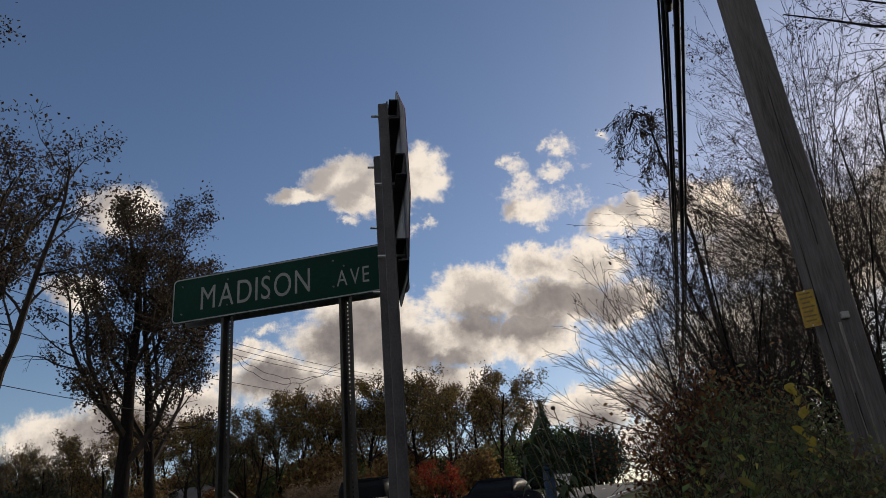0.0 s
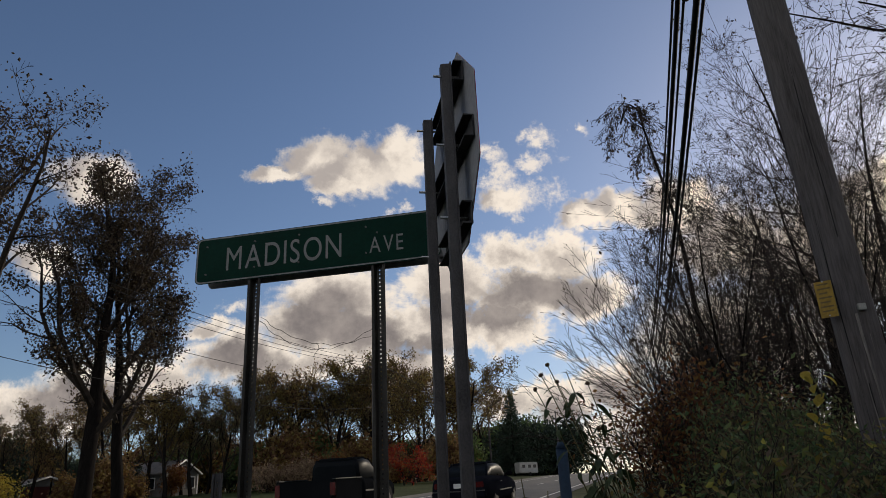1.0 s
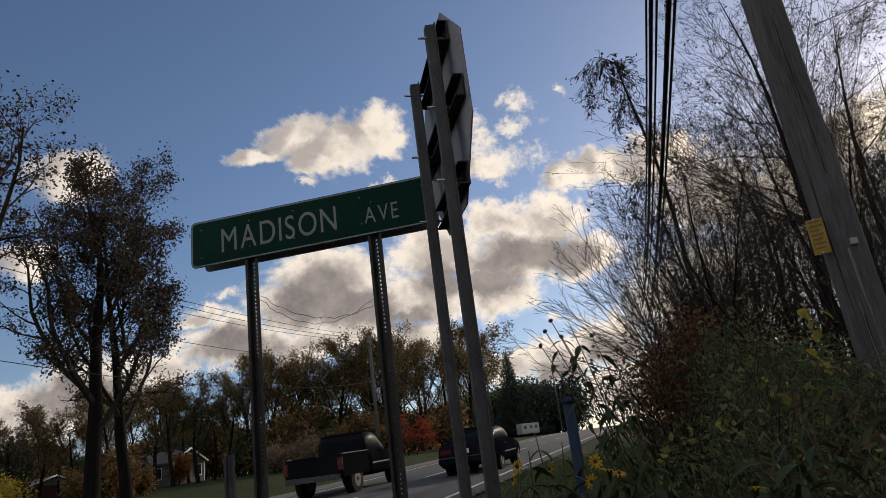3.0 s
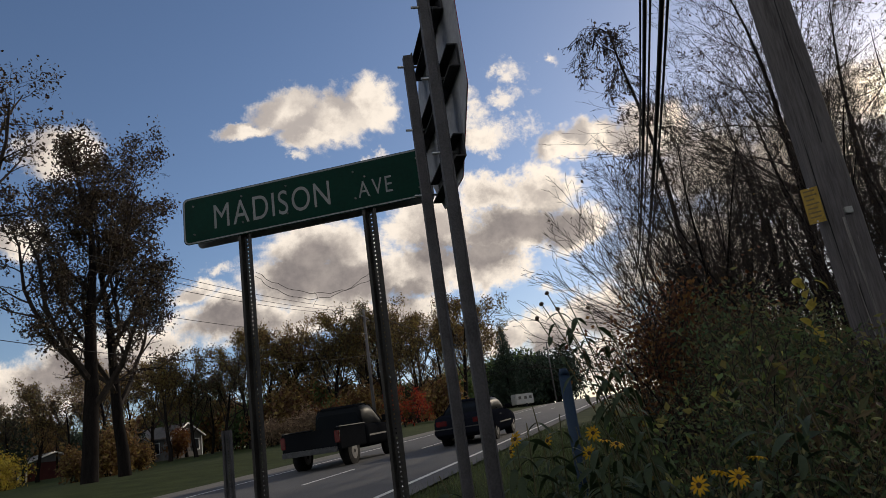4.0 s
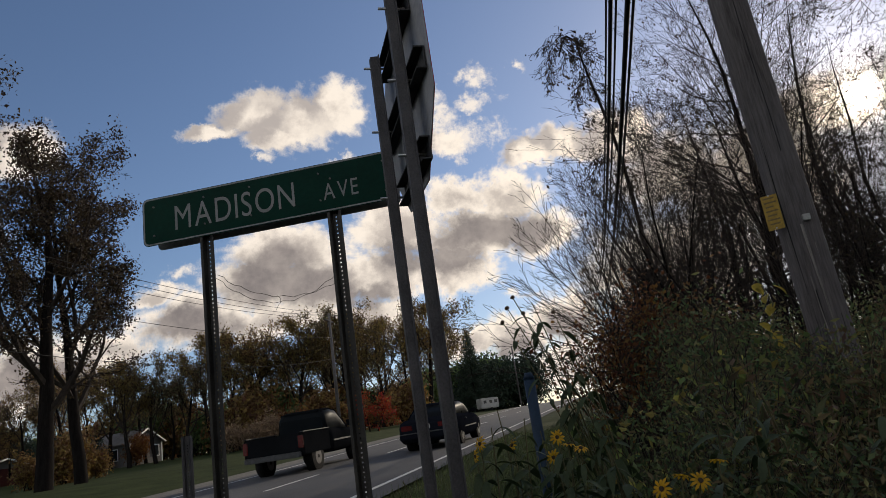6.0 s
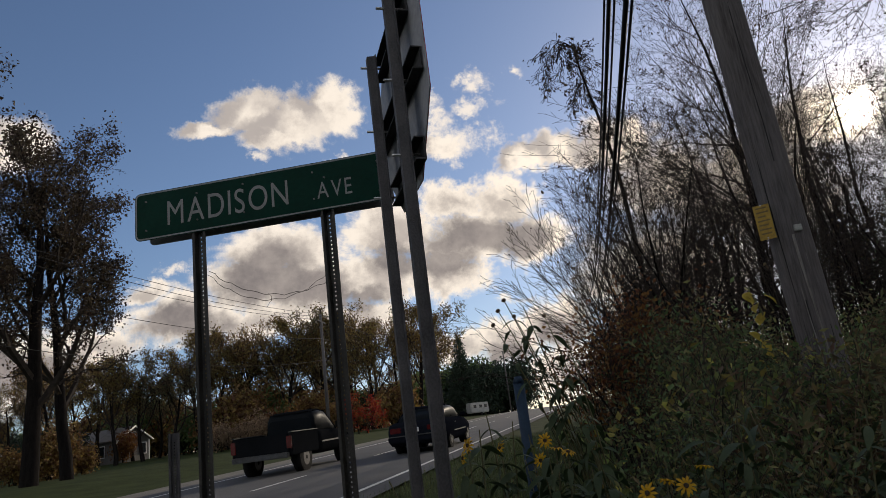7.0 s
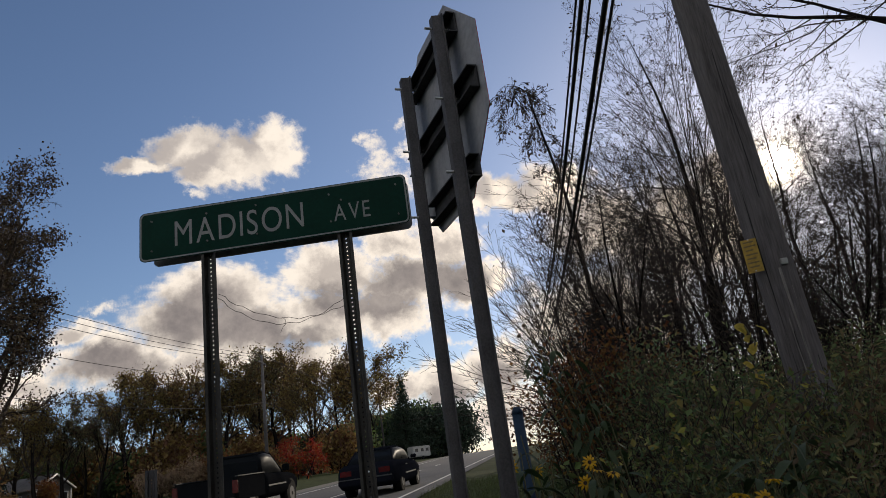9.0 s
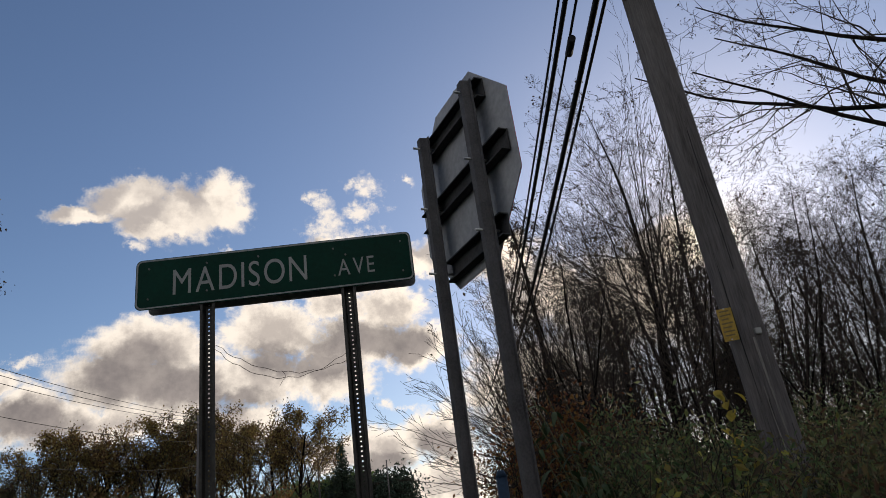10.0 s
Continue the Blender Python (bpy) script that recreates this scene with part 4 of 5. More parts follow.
def fanned_tree(seed, az, dist, height, low, angles, count, reach, r, leaves):
    """Trunk with long straight shoots spread out like a fan; angles: from the side towards the road, upwards."""
    rng = np.random.default_rng(seed)
    out = [[] for _ in range(4)]
    road_side = Vector((-math.cos(radians(az)), math.sin(radians(az)), 0))
    grow(rng, Vector((0, 0, -0.3)), Vector((0, 0, 1)), height, r, 0, SHOOTS, out)
    spine = out[0][0]
    for k in range(count):
        f = (k + rng.uniform(0.1, 0.9)) / count
        h = low + (1 - low) * rng.uniform(0, 1) * (0.3 + 0.7 * f)
        at = spine[min(int(h * 8), 8)][0]
        a = radians(angles[0] + (angles[1] - angles[0]) * f)
        d = road_side * math.cos(a) + Vector((0, 0, math.sin(a))) + Vector((math.sin(radians(az)), math.cos(radians(az)), 0)) * rng.normal(0, 0.25)
        grow(rng, at, d, reach * rng.uniform(0.75, 1.1), r * 0.42, 1, SHOOTS, out)
    ob = thing("fanned_tree", (0, 0, 0), "bare tree fanning out in long straight twigs", "tree", "fanned bare trees")
    part("trunk", mesh_of("trunk", *tubes(out[0], 8), M_BARK, True), M_BARK, ob)
    part("crown", mesh_of("crown", *tubes([ln for lv in out[1:] for ln in lv], 4), M_TWIG), M_TWIG, ob)
    ends = [p for ln in out[-1] for p, _ in ln[1:]]
    tagged(part("foliage", mesh_of("foliage", *foliage(rng, [ends[i] for i in rng.integers(0, len(ends), leaves)], 0.06, 0.04), M_OAK_LEAF), M_OAK_LEAF, ob), kind="stuff")
    plant(ob, az, dist, copy=False)


fanned_tree(401, 6.0, 14.0, 3.9, 0.45, (12, 100), 22, 2.9, 0.034, 60)
fanned_tree(402, 17.2, 16.0, 8.6, 0.3, (22, 112), 30, 4.9, 0.032, 120)
fanned_tree(405, 19.5, 19.0, 9.0, 0.3, (30, 130), 14, 4.9, 0.032, 160)

# old tree whose long limbs reach out over the bank
REACHING = dict(OAK, count=(0, 10, 6, 4), bare=(0.2, 0.12, 0.2, 0.2), ratio=(0.5, 0.42, 0.42, 0.45), angle=(50, 50, 48, 45), lift=(0.03, 0.05, 0.03, 0.02, 0.0), gnarl=(0.05, 0.11, 0.2, 0.24, 0.24), thin=0.5, least=0.0038)


def limb_tree():
    rng = np.random.default_rng(8)
    out = [[] for _ in range(5)]
    grow(rng, Vector((0, 0, -0.3)), Vector((-0.04, 0, 1)), 9.8, 0.2, 0, dict(REACHING, count=(0, 0, 0, 0)), out)
    spine = out[0][0]
    for i, side, deep, up, length, r in ((4, 1.0, 0.1, 0.55, 5.0, 0.055), (5, 1.0, -0.25, 0.6, 5.4, 0.052), (5, 1.0, 0.1, 0.85, 5.2, 0.05), (6, 0.9, -0.2, 0.8, 4.8, 0.048), (7, 0.8, 0.2, 1.0, 4.4, 0.042), (6, 0.9, 0.5, 1.2, 4.4, 0.045),
                                         (5, -0.8, 0.4, 0.6, 4.5, 0.08), (8, -0.5, -0.4, 0.9, 4.0, 0.07), (9, 0.2, 0, 1, 3.0, 0.06)):
        grow(rng, spine[i][0], Vector((-0.73 * side + 0.68 * deep, 0.68 * side + 0.73 * deep, up)), length, r, 1, REACHING, out)
    ob = thing("limb_tree", (0, 0, 0), "old bare tree with long limbs reaching over the bank", "tree")
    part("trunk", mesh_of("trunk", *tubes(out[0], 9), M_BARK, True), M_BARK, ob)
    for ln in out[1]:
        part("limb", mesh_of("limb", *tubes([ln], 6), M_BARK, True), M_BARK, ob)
    part("crown", mesh_of("crown", *tubes([ln for lv in out[2:] for ln in lv], 3), M_TWIG), M_TWIG, ob)
    ends = [p for ln in out[-1] for p, _ in ln[1:]]
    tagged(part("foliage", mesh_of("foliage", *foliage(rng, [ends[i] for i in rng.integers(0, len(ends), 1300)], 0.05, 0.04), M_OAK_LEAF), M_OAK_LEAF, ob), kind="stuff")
    return ob


plant(limb_tree(), 44.0, 12.8, 0, 1.05, copy=False)

# leafy brush along the verge
HEDGE = dict(BUSHY, bits=(5, 4, 3), count=(8, 6), least=0.0028)
hedge = [tree("hedge_shrub", 151 + k, HEDGE, 2.3, 0.018, ("dense green-leaved wild shrub on the verge", "wild shrub with rusty brown leaves on the verge", "straggling dark green brush on the verge", "half-bare brown brush on the verge")[k], "shrub",
              (M_LEAF_WILD, M_LEAF_AUTUMN, M_LEAF_WILD, M_LEAF_AUTUMN)[k], (2600, 1900, 2300, 1100)[k], (0.085, 0.075, 0.095, 0.075)[k], 0.14, "verge brush", stems=(9, 8, 7, 12)[k], aspect=(0.45, 0.55, 0.4, 0.5)[k]) for k in range(4)]
first = set()
for k in range(52):
    dist = 5.4 + 9.5 * ((k * 0.731) % 1.0)
    clear = 4.6 + math.degrees(math.atan(1.0 / dist))
    az = clear + (58.0 - clear) * ((k * 0.618 + 0.37) % 1.0)
    i = k % 4 if k < 4 else (0, 2, 0, 3)[k % 4]
    plant(hedge[i], az, dist, rng.uniform(0, 360), rng.uniform(0.75, 1.05) * (0.5 if dist < 7 else 0.66), copy=i in first)
    first.add(i)
for az, dist, size in ((10.2, 12, 0.85), (11.2, 9.5, 0.7), (11.5, 8.0, 0.8), (9.0, 16, 1.1), (8.2, 20, 1.2), (7.4, 26, 1.3), (7.0, 32, 1.4), (6.6, 40, 1.6), (11.0, 11, 0.85), (12.8, 10, 0.75), (10.4, 14, 1.0), (11.4, 13, 0.95)):
    plant(hedge[int(dist * 3) % 4], az, dist, dist * 70, size)
# rust-leaved and yellowing shrubs among the brush
rusty = tree("hedge_shrub", 161, HEDGE, 2.3, 0.018, "rust-brown leaved wild shrub behind the verge brush", "shrub", M_LEAF_RUST, 1500, 0.08, 0.13, "verge brush", stems=9)
for k, (az, dist, size) in enumerate(((5.6, 11.5, 1.05), (7.4, 12.5, 1.15), (4.6, 15.5, 1.1), (9.4, 11.5, 0.85), (8.6, 14.5, 1.1), (17.0, 13.0, 0.6), (34.0, 12.0, 0.6))):
    plant(rusty, az, dist, az * 50, size, copy=k > 0)
yellowing = tree("yellowing_shrub", 162, dict(HEDGE, count=(6, 4)), 1.5, 0.012, "slender shrub with yellow-green leaves in the verge", "shrub", M_LEAF_PALE, 150, 0.085, 0.1, "yellowing shrubs", stems=4, aspect=0.5)
for k, (az, dist, size) in enumerate(((9.8, 4.3, 0.78), (11.4, 4.6, 0.9), (6.9, 5.0, 0.85), (13.6, 4.8, 0.95), (17.5, 5.2, 0.9), (24.0, 4.9, 0.85), (31.0, 4.6, 0.9))):
    plant(yellowing, az, dist, az * 70, size, copy=k > 0)
# low growth close by
for k in range(30):
    az = 8.0 + 56.0 * ((k * 0.618 + 0.11) % 1.0)
    dist = 2.7 + 2.8 * ((k * 0.537) % 1.0)
    plant(hedge[(0, 2, 0, 3)[k % 4] if az > 26 else (0, 2)[k % 2]], az, dist, rng.uniform(0, 360), rng.uniform(0.34, 0.44) * (dist / 3.6) ** 0.6)


def weed(seed, height, leaf):
    """A dry arching weed: a few long stalks with ragged side plumes."""
    rng = np.random.default_rng(seed)
    ob = thing("dry_weed", (0, 0, 0), "tall dry weed with arching pale stalks", "weed", "dry weeds")
    ends = []
    for s in range(5):
        a, bow = rng.uniform(0, 6.28), rng.uniform(0.15, 0.55)
        h = height * rng.uniform(0.7, 1.1)
        line = [(Vector((math.cos(a) * bow * f * f + 0.05 * math.cos(a), math.sin(a) * bow * f * f, h * f * (1 - 0.12 * f))), 0.0045 * (1.15 - f)) for f in (0, 0.2, 0.4, 0.6, 0.75, 0.88, 1.0)]
        part("stalk", mesh_of("stalk", *tubes([line], 4), M_DRY, True), M_DRY, ob)
        ends += [line[i][0].lerp(line[i + 1][0], rng.uniform(0, 1)) for i in rng.integers(1, 6, 46)]
    tagged(part("foliage", mesh_of("foliage", *foliage(rng, ends, 0.09, 0.035, 0.28), leaf), leaf, ob), kind="stuff")
    return ob


weeds = [weed(301, 1.5, M_LEAF_AUTUMN), weed(302, 1.25, M_LEAF_WILD), weed(303, 1.7, M_LEAF_AUTUMN)]
first = set()
for k in range(48):
    dist = 3.4 + 4.6 * ((k * 0.437) % 1.0)
    clear = 4.0 + math.degrees(math.atan(0.6 / dist))
    az = clear + (62.0 - clear) * ((k * 0.618 + 0.05) % 1.0)
    plant(weeds[k % 3], az, dist, rng.uniform(0, 360), rng.uniform(0.7, 1.1) * (0.62 + 0.08 * dist), copy=k % 3 in first)
    first.add(k % 3)


# ---- wild sunflowers ----
def leaf_mesh(length, width, droop):
    verts, faces = [], []
    for k in range(6):
        s = k / 5
        w = width * math.sin(math.pi * min(s * 0.94 + 0.05, 1)) ** 0.8
        z = -droop * s * s * length
        verts += [Vector((-w, s * length, z + 0.25 * w)), Vector((0, s * length, z)), Vector((w, s * length, z + 0.25 * w))]
    for k in range(5):
        a = 3 * k
        faces += [(a, a + 1, a + 4, a + 3), (a + 1, a + 2, a + 5, a + 4)]
    return mesh_of("leaf", verts, faces, M_LEAF_DARK, True)


LEAVES = [leaf_mesh(0.15, 0.024, 0.5), leaf_mesh(0.11, 0.02, 0.8), leaf_mesh(0.18, 0.03, 0.7)]


def petal_ring():
    rng = np.random.default_rng(2)
    verts, faces = [], []
    for k in range(11):
        a = 2 * math.pi * k / 11 + rng.uniform(-0.1, 0.1)
        c, s = math.cos(a), math.sin(a)
        long = rng.uniform(0.030, 0.040)
        n = len(verts)
        for r, w, z in ((0.006, 0.002, 0), (0.016, 0.0042, 0.004), (0.6 * long + 0.006, 0.0048, 0.002), (long, 0.0008, -0.005)):
            verts += [Vector((c * r - s * w, s * r + c * w, z)), Vector((c * r + s * w, s * r - c * w, z))]
        faces += [(n + 2 * i, n + 2 * i + 1, n + 2 * i + 3, n + 2 * i + 2) for i in range(3)]
    return mesh_of("petals", verts, faces, M_PETAL)


PETALS = petal_ring()


def button(r, h, name="disc"):
    bm = bmesh.new()
    bmesh.ops.create_icosphere(bm, subdivisions=2, radius=r)
    rng = np.random.default_rng(3)
    for v in bm.verts:
        v.co *= rng.uniform(0.88, 1.08)
        v.co.z *= h
    me = bpy.data.meshes.new(name)
    bm.to_mesh(me)
    bm.free()
    me.materials.append(M_SEED)
    return me


DISC, HEAD = button(0.009, 0.7), button(0.014, 0.85, "seed_head")


def sunflower(foot, tips, label, seed, group="wild sunflowers", leaf_gap=0.11, r=0.006, lush=1.0):
    """A branching stalk with paired leaves; each tip is (x, y, z, kind): 'flower', 'head' or 'leaf', and how it nods."""
    rng = np.random.default_rng(seed)
    x, y = foot
    z0 = land(x, y) - 0.05
    ob = thing("wild_sunflower", (x, y, z0), label, "wildflower", group)
    base = Vector((0, 0, 0))
    for tx, ty, tz, what, face in tips:
        top = Vector((tx - x, ty - y, tz - z0))
        bend = Vector((top.x * 0.25 + rng.normal(0, 0.02), top.y * 0.25, top.z * 0.55))
        pts = [base * (1 - s) ** 2 + bend * 2 * s * (1 - s) + top * s * s for s in (0, 0.15, 0.3, 0.45, 0.6, 0.72, 0.84, 0.93, 1.0)]
        line = [(p, r * (1 - 0.6 * k / 8)) for k, p in enumerate(pts)]
        part("stalk", mesh_of("stalk", *tubes([line], 6), M_STALK, True), M_STALK, ob)
        length = top.length
        n = int(length * 0.65 / leaf_gap)
        for k in range(n):
            s = 0.3 + 0.66 * (k + 0.5) / max(n, 1)
            p = base * (1 - s) ** 2 + bend * 2 * s * (1 - s) + top * s * s
            turn = rng.uniform(0, 360)
            for side in (0, 180):
                lf = new("leaf", LEAVES[int(rng.integers(0, 3))])
                lf.parent = ob
                size = lush * (1.15 - 0.6 * s) * rng.uniform(0.8, 1.2)
                lf.matrix_basis = Matrix.Translation(p) @ pose(0, 0, 0, rng.uniform(-25, 15), rng.uniform(-25, 25), turn + side + rng.uniform(-25, 25)) @ Matrix.Scale(size, 4)
        aim = Matrix.Translation(top) @ Vector(face).to_track_quat("Z", "Y").to_matrix().to_4x4()
        if what == "flower":
            me = new("blossom", PETALS)
            me.parent = ob
            me.matrix_basis = aim
            tagged(me, "bright yellow ray petals")
            d = new("disc", DISC)
            d.parent = me
            d.matrix_basis = pose(0, 0, 0.004)
        elif what == "head":
            d = new("seed_head", HEAD)
            d.parent = ob
            d.matrix_basis = aim
            tagged(d, "dark dry seed head")
    return ob


sunflower((2.55, 0.2), [(2.139, 0.15, 1.89, "head", (-0.3, -0.3, 1)), (2.10, 0.12, 1.83, "head", (-0.6, -0.2, 1)), (2.18, 0.2, 1.80, "head", (0, -0.4, 1)), (2.06, 0.15, 1.76, "head", (-1, 0, 0.4)),
                        (2.24, 0.12, 1.84, "leaf", (0, 0, 1))], "tall wild sunflower gone to dark seed heads", 1, leaf_gap=0.12, lush=0.8)
sunflower((2.62, 0.1), [(2.348, 0.15, 1.77, "head", (0.1, -0.3, 1)), (2.445, 0.1, 1.62, "leaf", (0, 0, 1)), (2.30, 0.2, 1.62, "leaf", (0, 0, 1)), (2.38, 0.05, 1.52, "head", (0, -0.5, 1))], "tall wild sunflower gone to dark seed heads", 2, leaf_gap=0.12, lush=0.8)
FL = "wild sunflower in yellow bloom among green leaves"
sunflower((2.60, -1.28), [(2.57, -1.33, 0.93, "flower", (-0.5, -0.9, 0.3)), (2.69, -1.34, 0.94, "flower", (0.1, -1, 0.5)), (2.65, -1.23, 0.95, "flower", (0.3, 0.3, 1))], FL, 3, leaf_gap=0.08)
sunflower((2.80, -1.22), [(2.78, -1.2, 0.98, "flower", (0.2, 0.2, 1)), (2.86, -1.25, 0.88, "leaf", (0, 0, 1))], FL, 4, leaf_gap=0.08)
sunflower((1.95, -0.60), [(1.93, -0.63, 1.14, "flower", (-0.6, -0.8, 0.2)), (1.90, -0.60, 1.09, "flower", (-0.9, -0.4, 0.1)), (1.98, -0.55, 1.2, "leaf", (0, 0, 1))], FL, 5, leaf_gap=0.08)
sunflower((2.28, -0.55), [(2.26, -0.60, 1.12, "flower", (0.1, -1, 0.2)), (2.35, -0.6, 1.06, "flower", (0.2, -0.4, 1)), (2.30, -0.5, 1.08, "flower", (0.2, -0.1, 1)), (2.23, -0.58, 1.04, "flower", (-0.3, -1, 0))], FL, 6, leaf_gap=0.07)
sunflower((2.08, -0.40), [(2.05, -0.41, 1.11, "flower", (-0.8, -0.5, 0.3)), (2.12, -0.38, 1.22, "leaf", (0, 0, 1)), (2.0, -0.36, 1.28, "leaf", (0, 0, 1))], FL, 7, leaf_gap=0.08)
rng = np.random.default_rng(55)
for k in range(26):
    x, y = 1.95 + 1.6 * ((k * 0.618) % 1.0), -1.0 + 1.9 * ((k * 0.367) % 1.0) - 0.2
    h = rng.uniform(0.75, 1.12)
    sunflower((x, y), [(x + rng.normal(0, 0.08), y + rng.normal(0, 0.08), h, "leaf", (0, 0, 1)), (x + rng.normal(0, 0.12), y + rng.normal(0, 0.12), h * 0.85, "leaf", (0, 0, 1))], "leafy green wild sunflower stalks without bloom", 200 + k, leaf_gap=0.07)

for k, (x, y, h) in enumerate(((2.14, 0.9, 1.0), (2.06, 0.6, 0.95), (2.2, 0.5, 1.15), (2.25, 1.0, 1.1), (2.02, 1.0, 0.9))):
    sunflower((x, y), [(x - 0.05, y, h, "leaf", (0, 0, 1)), (x + 0.1, y + 0.05, h * 0.85, "leaf", (0, 0, 1))], "leafy green wild sunflower stalks without bloom", 380 + k, leaf_gap=0.08, lush=1.0)
for k in range(46):
    x, y = by_bearing(7.0 + 46.0 * ((k * 0.618 + 0.21) % 1.0), 3.0 + 2.6 * ((k * 0.414) % 1.0))
    h = land(x, y) + rng.uniform(0.55, 1.0) * (0.8 + 0.1 * math.hypot(x - 2.3, y + 3.8))
    sunflower((x, y), [(x + rng.normal(0, 0.1), y + rng.normal(0, 0.1), h, "leaf", (0, 0, 1)), (x + rng.normal(0, 0.16), y + rng.normal(0, 0.16), h * 0.8, "leaf", (0, 0, 1))], "leafy green wild sunflower stalks without bloom", 320 + k, leaf_gap=0.075, lush=1.15)
for k in range(12):
    x, y = 1.78 + 0.6 * ((k * 0.618) % 1.0), -0.95 + 0.8 * ((k * 0.367) % 1.0)
    h = rng.uniform(0.62, 0.95)
    sunflower((x, y), [(x + rng.normal(0, 0.08), y + rng.normal(0, 0.08), h, "leaf", (0, 0, 1)), (x + rng.normal(0, 0.12), y + rng.normal(0, 0.12), h * 0.8, "leaf", (0, 0, 1))], "leafy green wild sunflower stalks without bloom", 260 + k, leaf_gap=0.07)

# yellowing vine on the pole's foot
rng = np.random.default_rng(6)
vine = thing("climbing_vine", (POLE.x - 0.36, POLE.y - 0.2, land(POLE.x, POLE.y)), "climbing vine with yellow leaves at the pole's foot", "vine")
line = [(Vector((-0.05 + 0.05 * math.sin(k * 1.3), -0.04, 0.14 * k)), 0.006) for k in range(13)]
part("stem", mesh_of("stem", *tubes([line], 5), M_STALK, True), M_STALK, vine)
VINE_LEAF = leaf_mesh(0.10, 0.038, 0.5)
VINE_LEAF.materials[0] = M_LEAF_YELLOW
for k in range(20):
    lf = new("leaf", VINE_LEAF)
    lf.parent = vine
    lf.matrix_basis = Matrix.Translation(line[int(rng.choice([12, 11, 12, 10, 9, 7, 6, 5, 5, 4, 3]))][0]) @ pose(rng.normal(0, 0.05), rng.normal(0, 0.04), rng.normal(0, 0.06), rng.uniform(-60, 0), rng.uniform(-30, 30), rng.uniform(90, 300))

# string of dead vine slung between the sign posts
strand = []
for a, b, sag in (((0.43, 0.05, 2.29), (1.17, 0.05, 2.19), 0.16), ((0.44, 0.05, 2.31), (1.165, 0.05, 2.14), 0.11)):
    strand.append([(p + Vector((0.006 * math.sin(i * 2.1), 0, 0.006 * math.sin(i * 1.7))), 0.0016) for i, p in enumerate(hang(a, b, sag, 22))])
strand.append([(Vector((0.80 + 0.02 * math.sin(k), 0.05, 2.12 - 0.02 * k + 0.01 * math.sin(k * 3))), 0.0013) for k in range(5)])
tagged(new("dead_tendril", mesh_of("dead_tendril", *tubes(strand, 4), M_TWIG)), "thin dead tendril slung between the two sign posts", "tendril")

# short marker posts
delineator = thing("marker_post", (*by_bearing(-29.0, 6.6), land(*by_bearing(-29.0, 6.6)) - 0.2), "short perforated grey marker post in the grass", "marker post", turn=20)
channel_post(1.52, 0.092, 0.03, 0.6, 1.45, M_STEEL, "post", delineator, (0, 0))
blue_at = (2.085, 1.7)
blue_marker = thing("blue_marker", (*blue_at, land(*blue_at) - 0.1), "faded blue plastic utility marker among the weeds", "utility marker")
part("tube", rod((0, 0, 0), (0, 0, 1.40), 0.042, 14), M_BLUE, blue_marker)
part("cap", rod((0, 0, 1.40), (0, 0, 1.45), 0.047, 14, 0.026), M_BLUE, blue_marker, "domed blue cap")

# ---- far side: poles and wires, houses, cars ----
far_u, far_v = 56.0, -21.8
poles = []
for u in (11.0, far_u, 101.0):
    p = spot(u, far_v)
    po = thing("utility_pole", (p.x, p.y, p.z - 0.3), "grey wooden utility pole beyond the road carrying wires", "utility pole", "poles beyond the road")
    part("shaft", rod((0, 0, 0), (0, 0, 10.6), 0.16, 12, 0.11), M_POLE, po)
    part("crossarm", box(-0.06, 0.06, -0.9, 0.9, 9.9, 10.02, 0.01), M_POLE, po)
    poles.append(p)
for dv, h, sag in ((-0.7, 10.0, 0.9), (0.0, 10.3, 0.8), (0.7, 10.0, 1.1), (0.1, 8.2, 0.9), (0.1, 6.4, 1.2)):
    pts = []
    for a, b in zip(poles, poles[1:]):
        pts += hang(a + Vector((dv, 0, h)), b + Vector((dv, 0, h)), sag)
    cable("overhead_wire", pts, 0.016, "thin overhead wire sagging between far poles", "far wires")
p = spot(112, -13.5)
lean_pole = thing("utility_pole", (p.x, p.y, p.z), "thin pale utility pole beside the far spruce", "utility pole", turn=0)
part("shaft", rod((0, 0, 0), (0, 0, 9.5), 0.13, 10, 0.1), M_POLE, lean_pole)

M_SIDING = material("grey_siding", (0.10, 0.096, 0.092), (0.16, 0.155, 0.15), 1.5, 0.8)
M_BRICKRED = material("dark_red_siding", (0.055, 0.015, 0.014), (0.10, 0.026, 0.022), 1.2, 0.85)
M_ROOF = material("roof_shingle", (0.10, 0.095, 0.09), (0.20, 0.19, 0.185), 2.0, 0.9, grain=14)
M_TRIM = material("white_trim", (0.65, 0.65, 0.64), (0.8, 0.8, 0.79), 3.0, 0.6)
M_GLASSY = material("window_glass", (0.02, 0.024, 0.03), (0.03, 0.034, 0.04), 1.0, 0.05, gloss=0.4, bump=0.0)


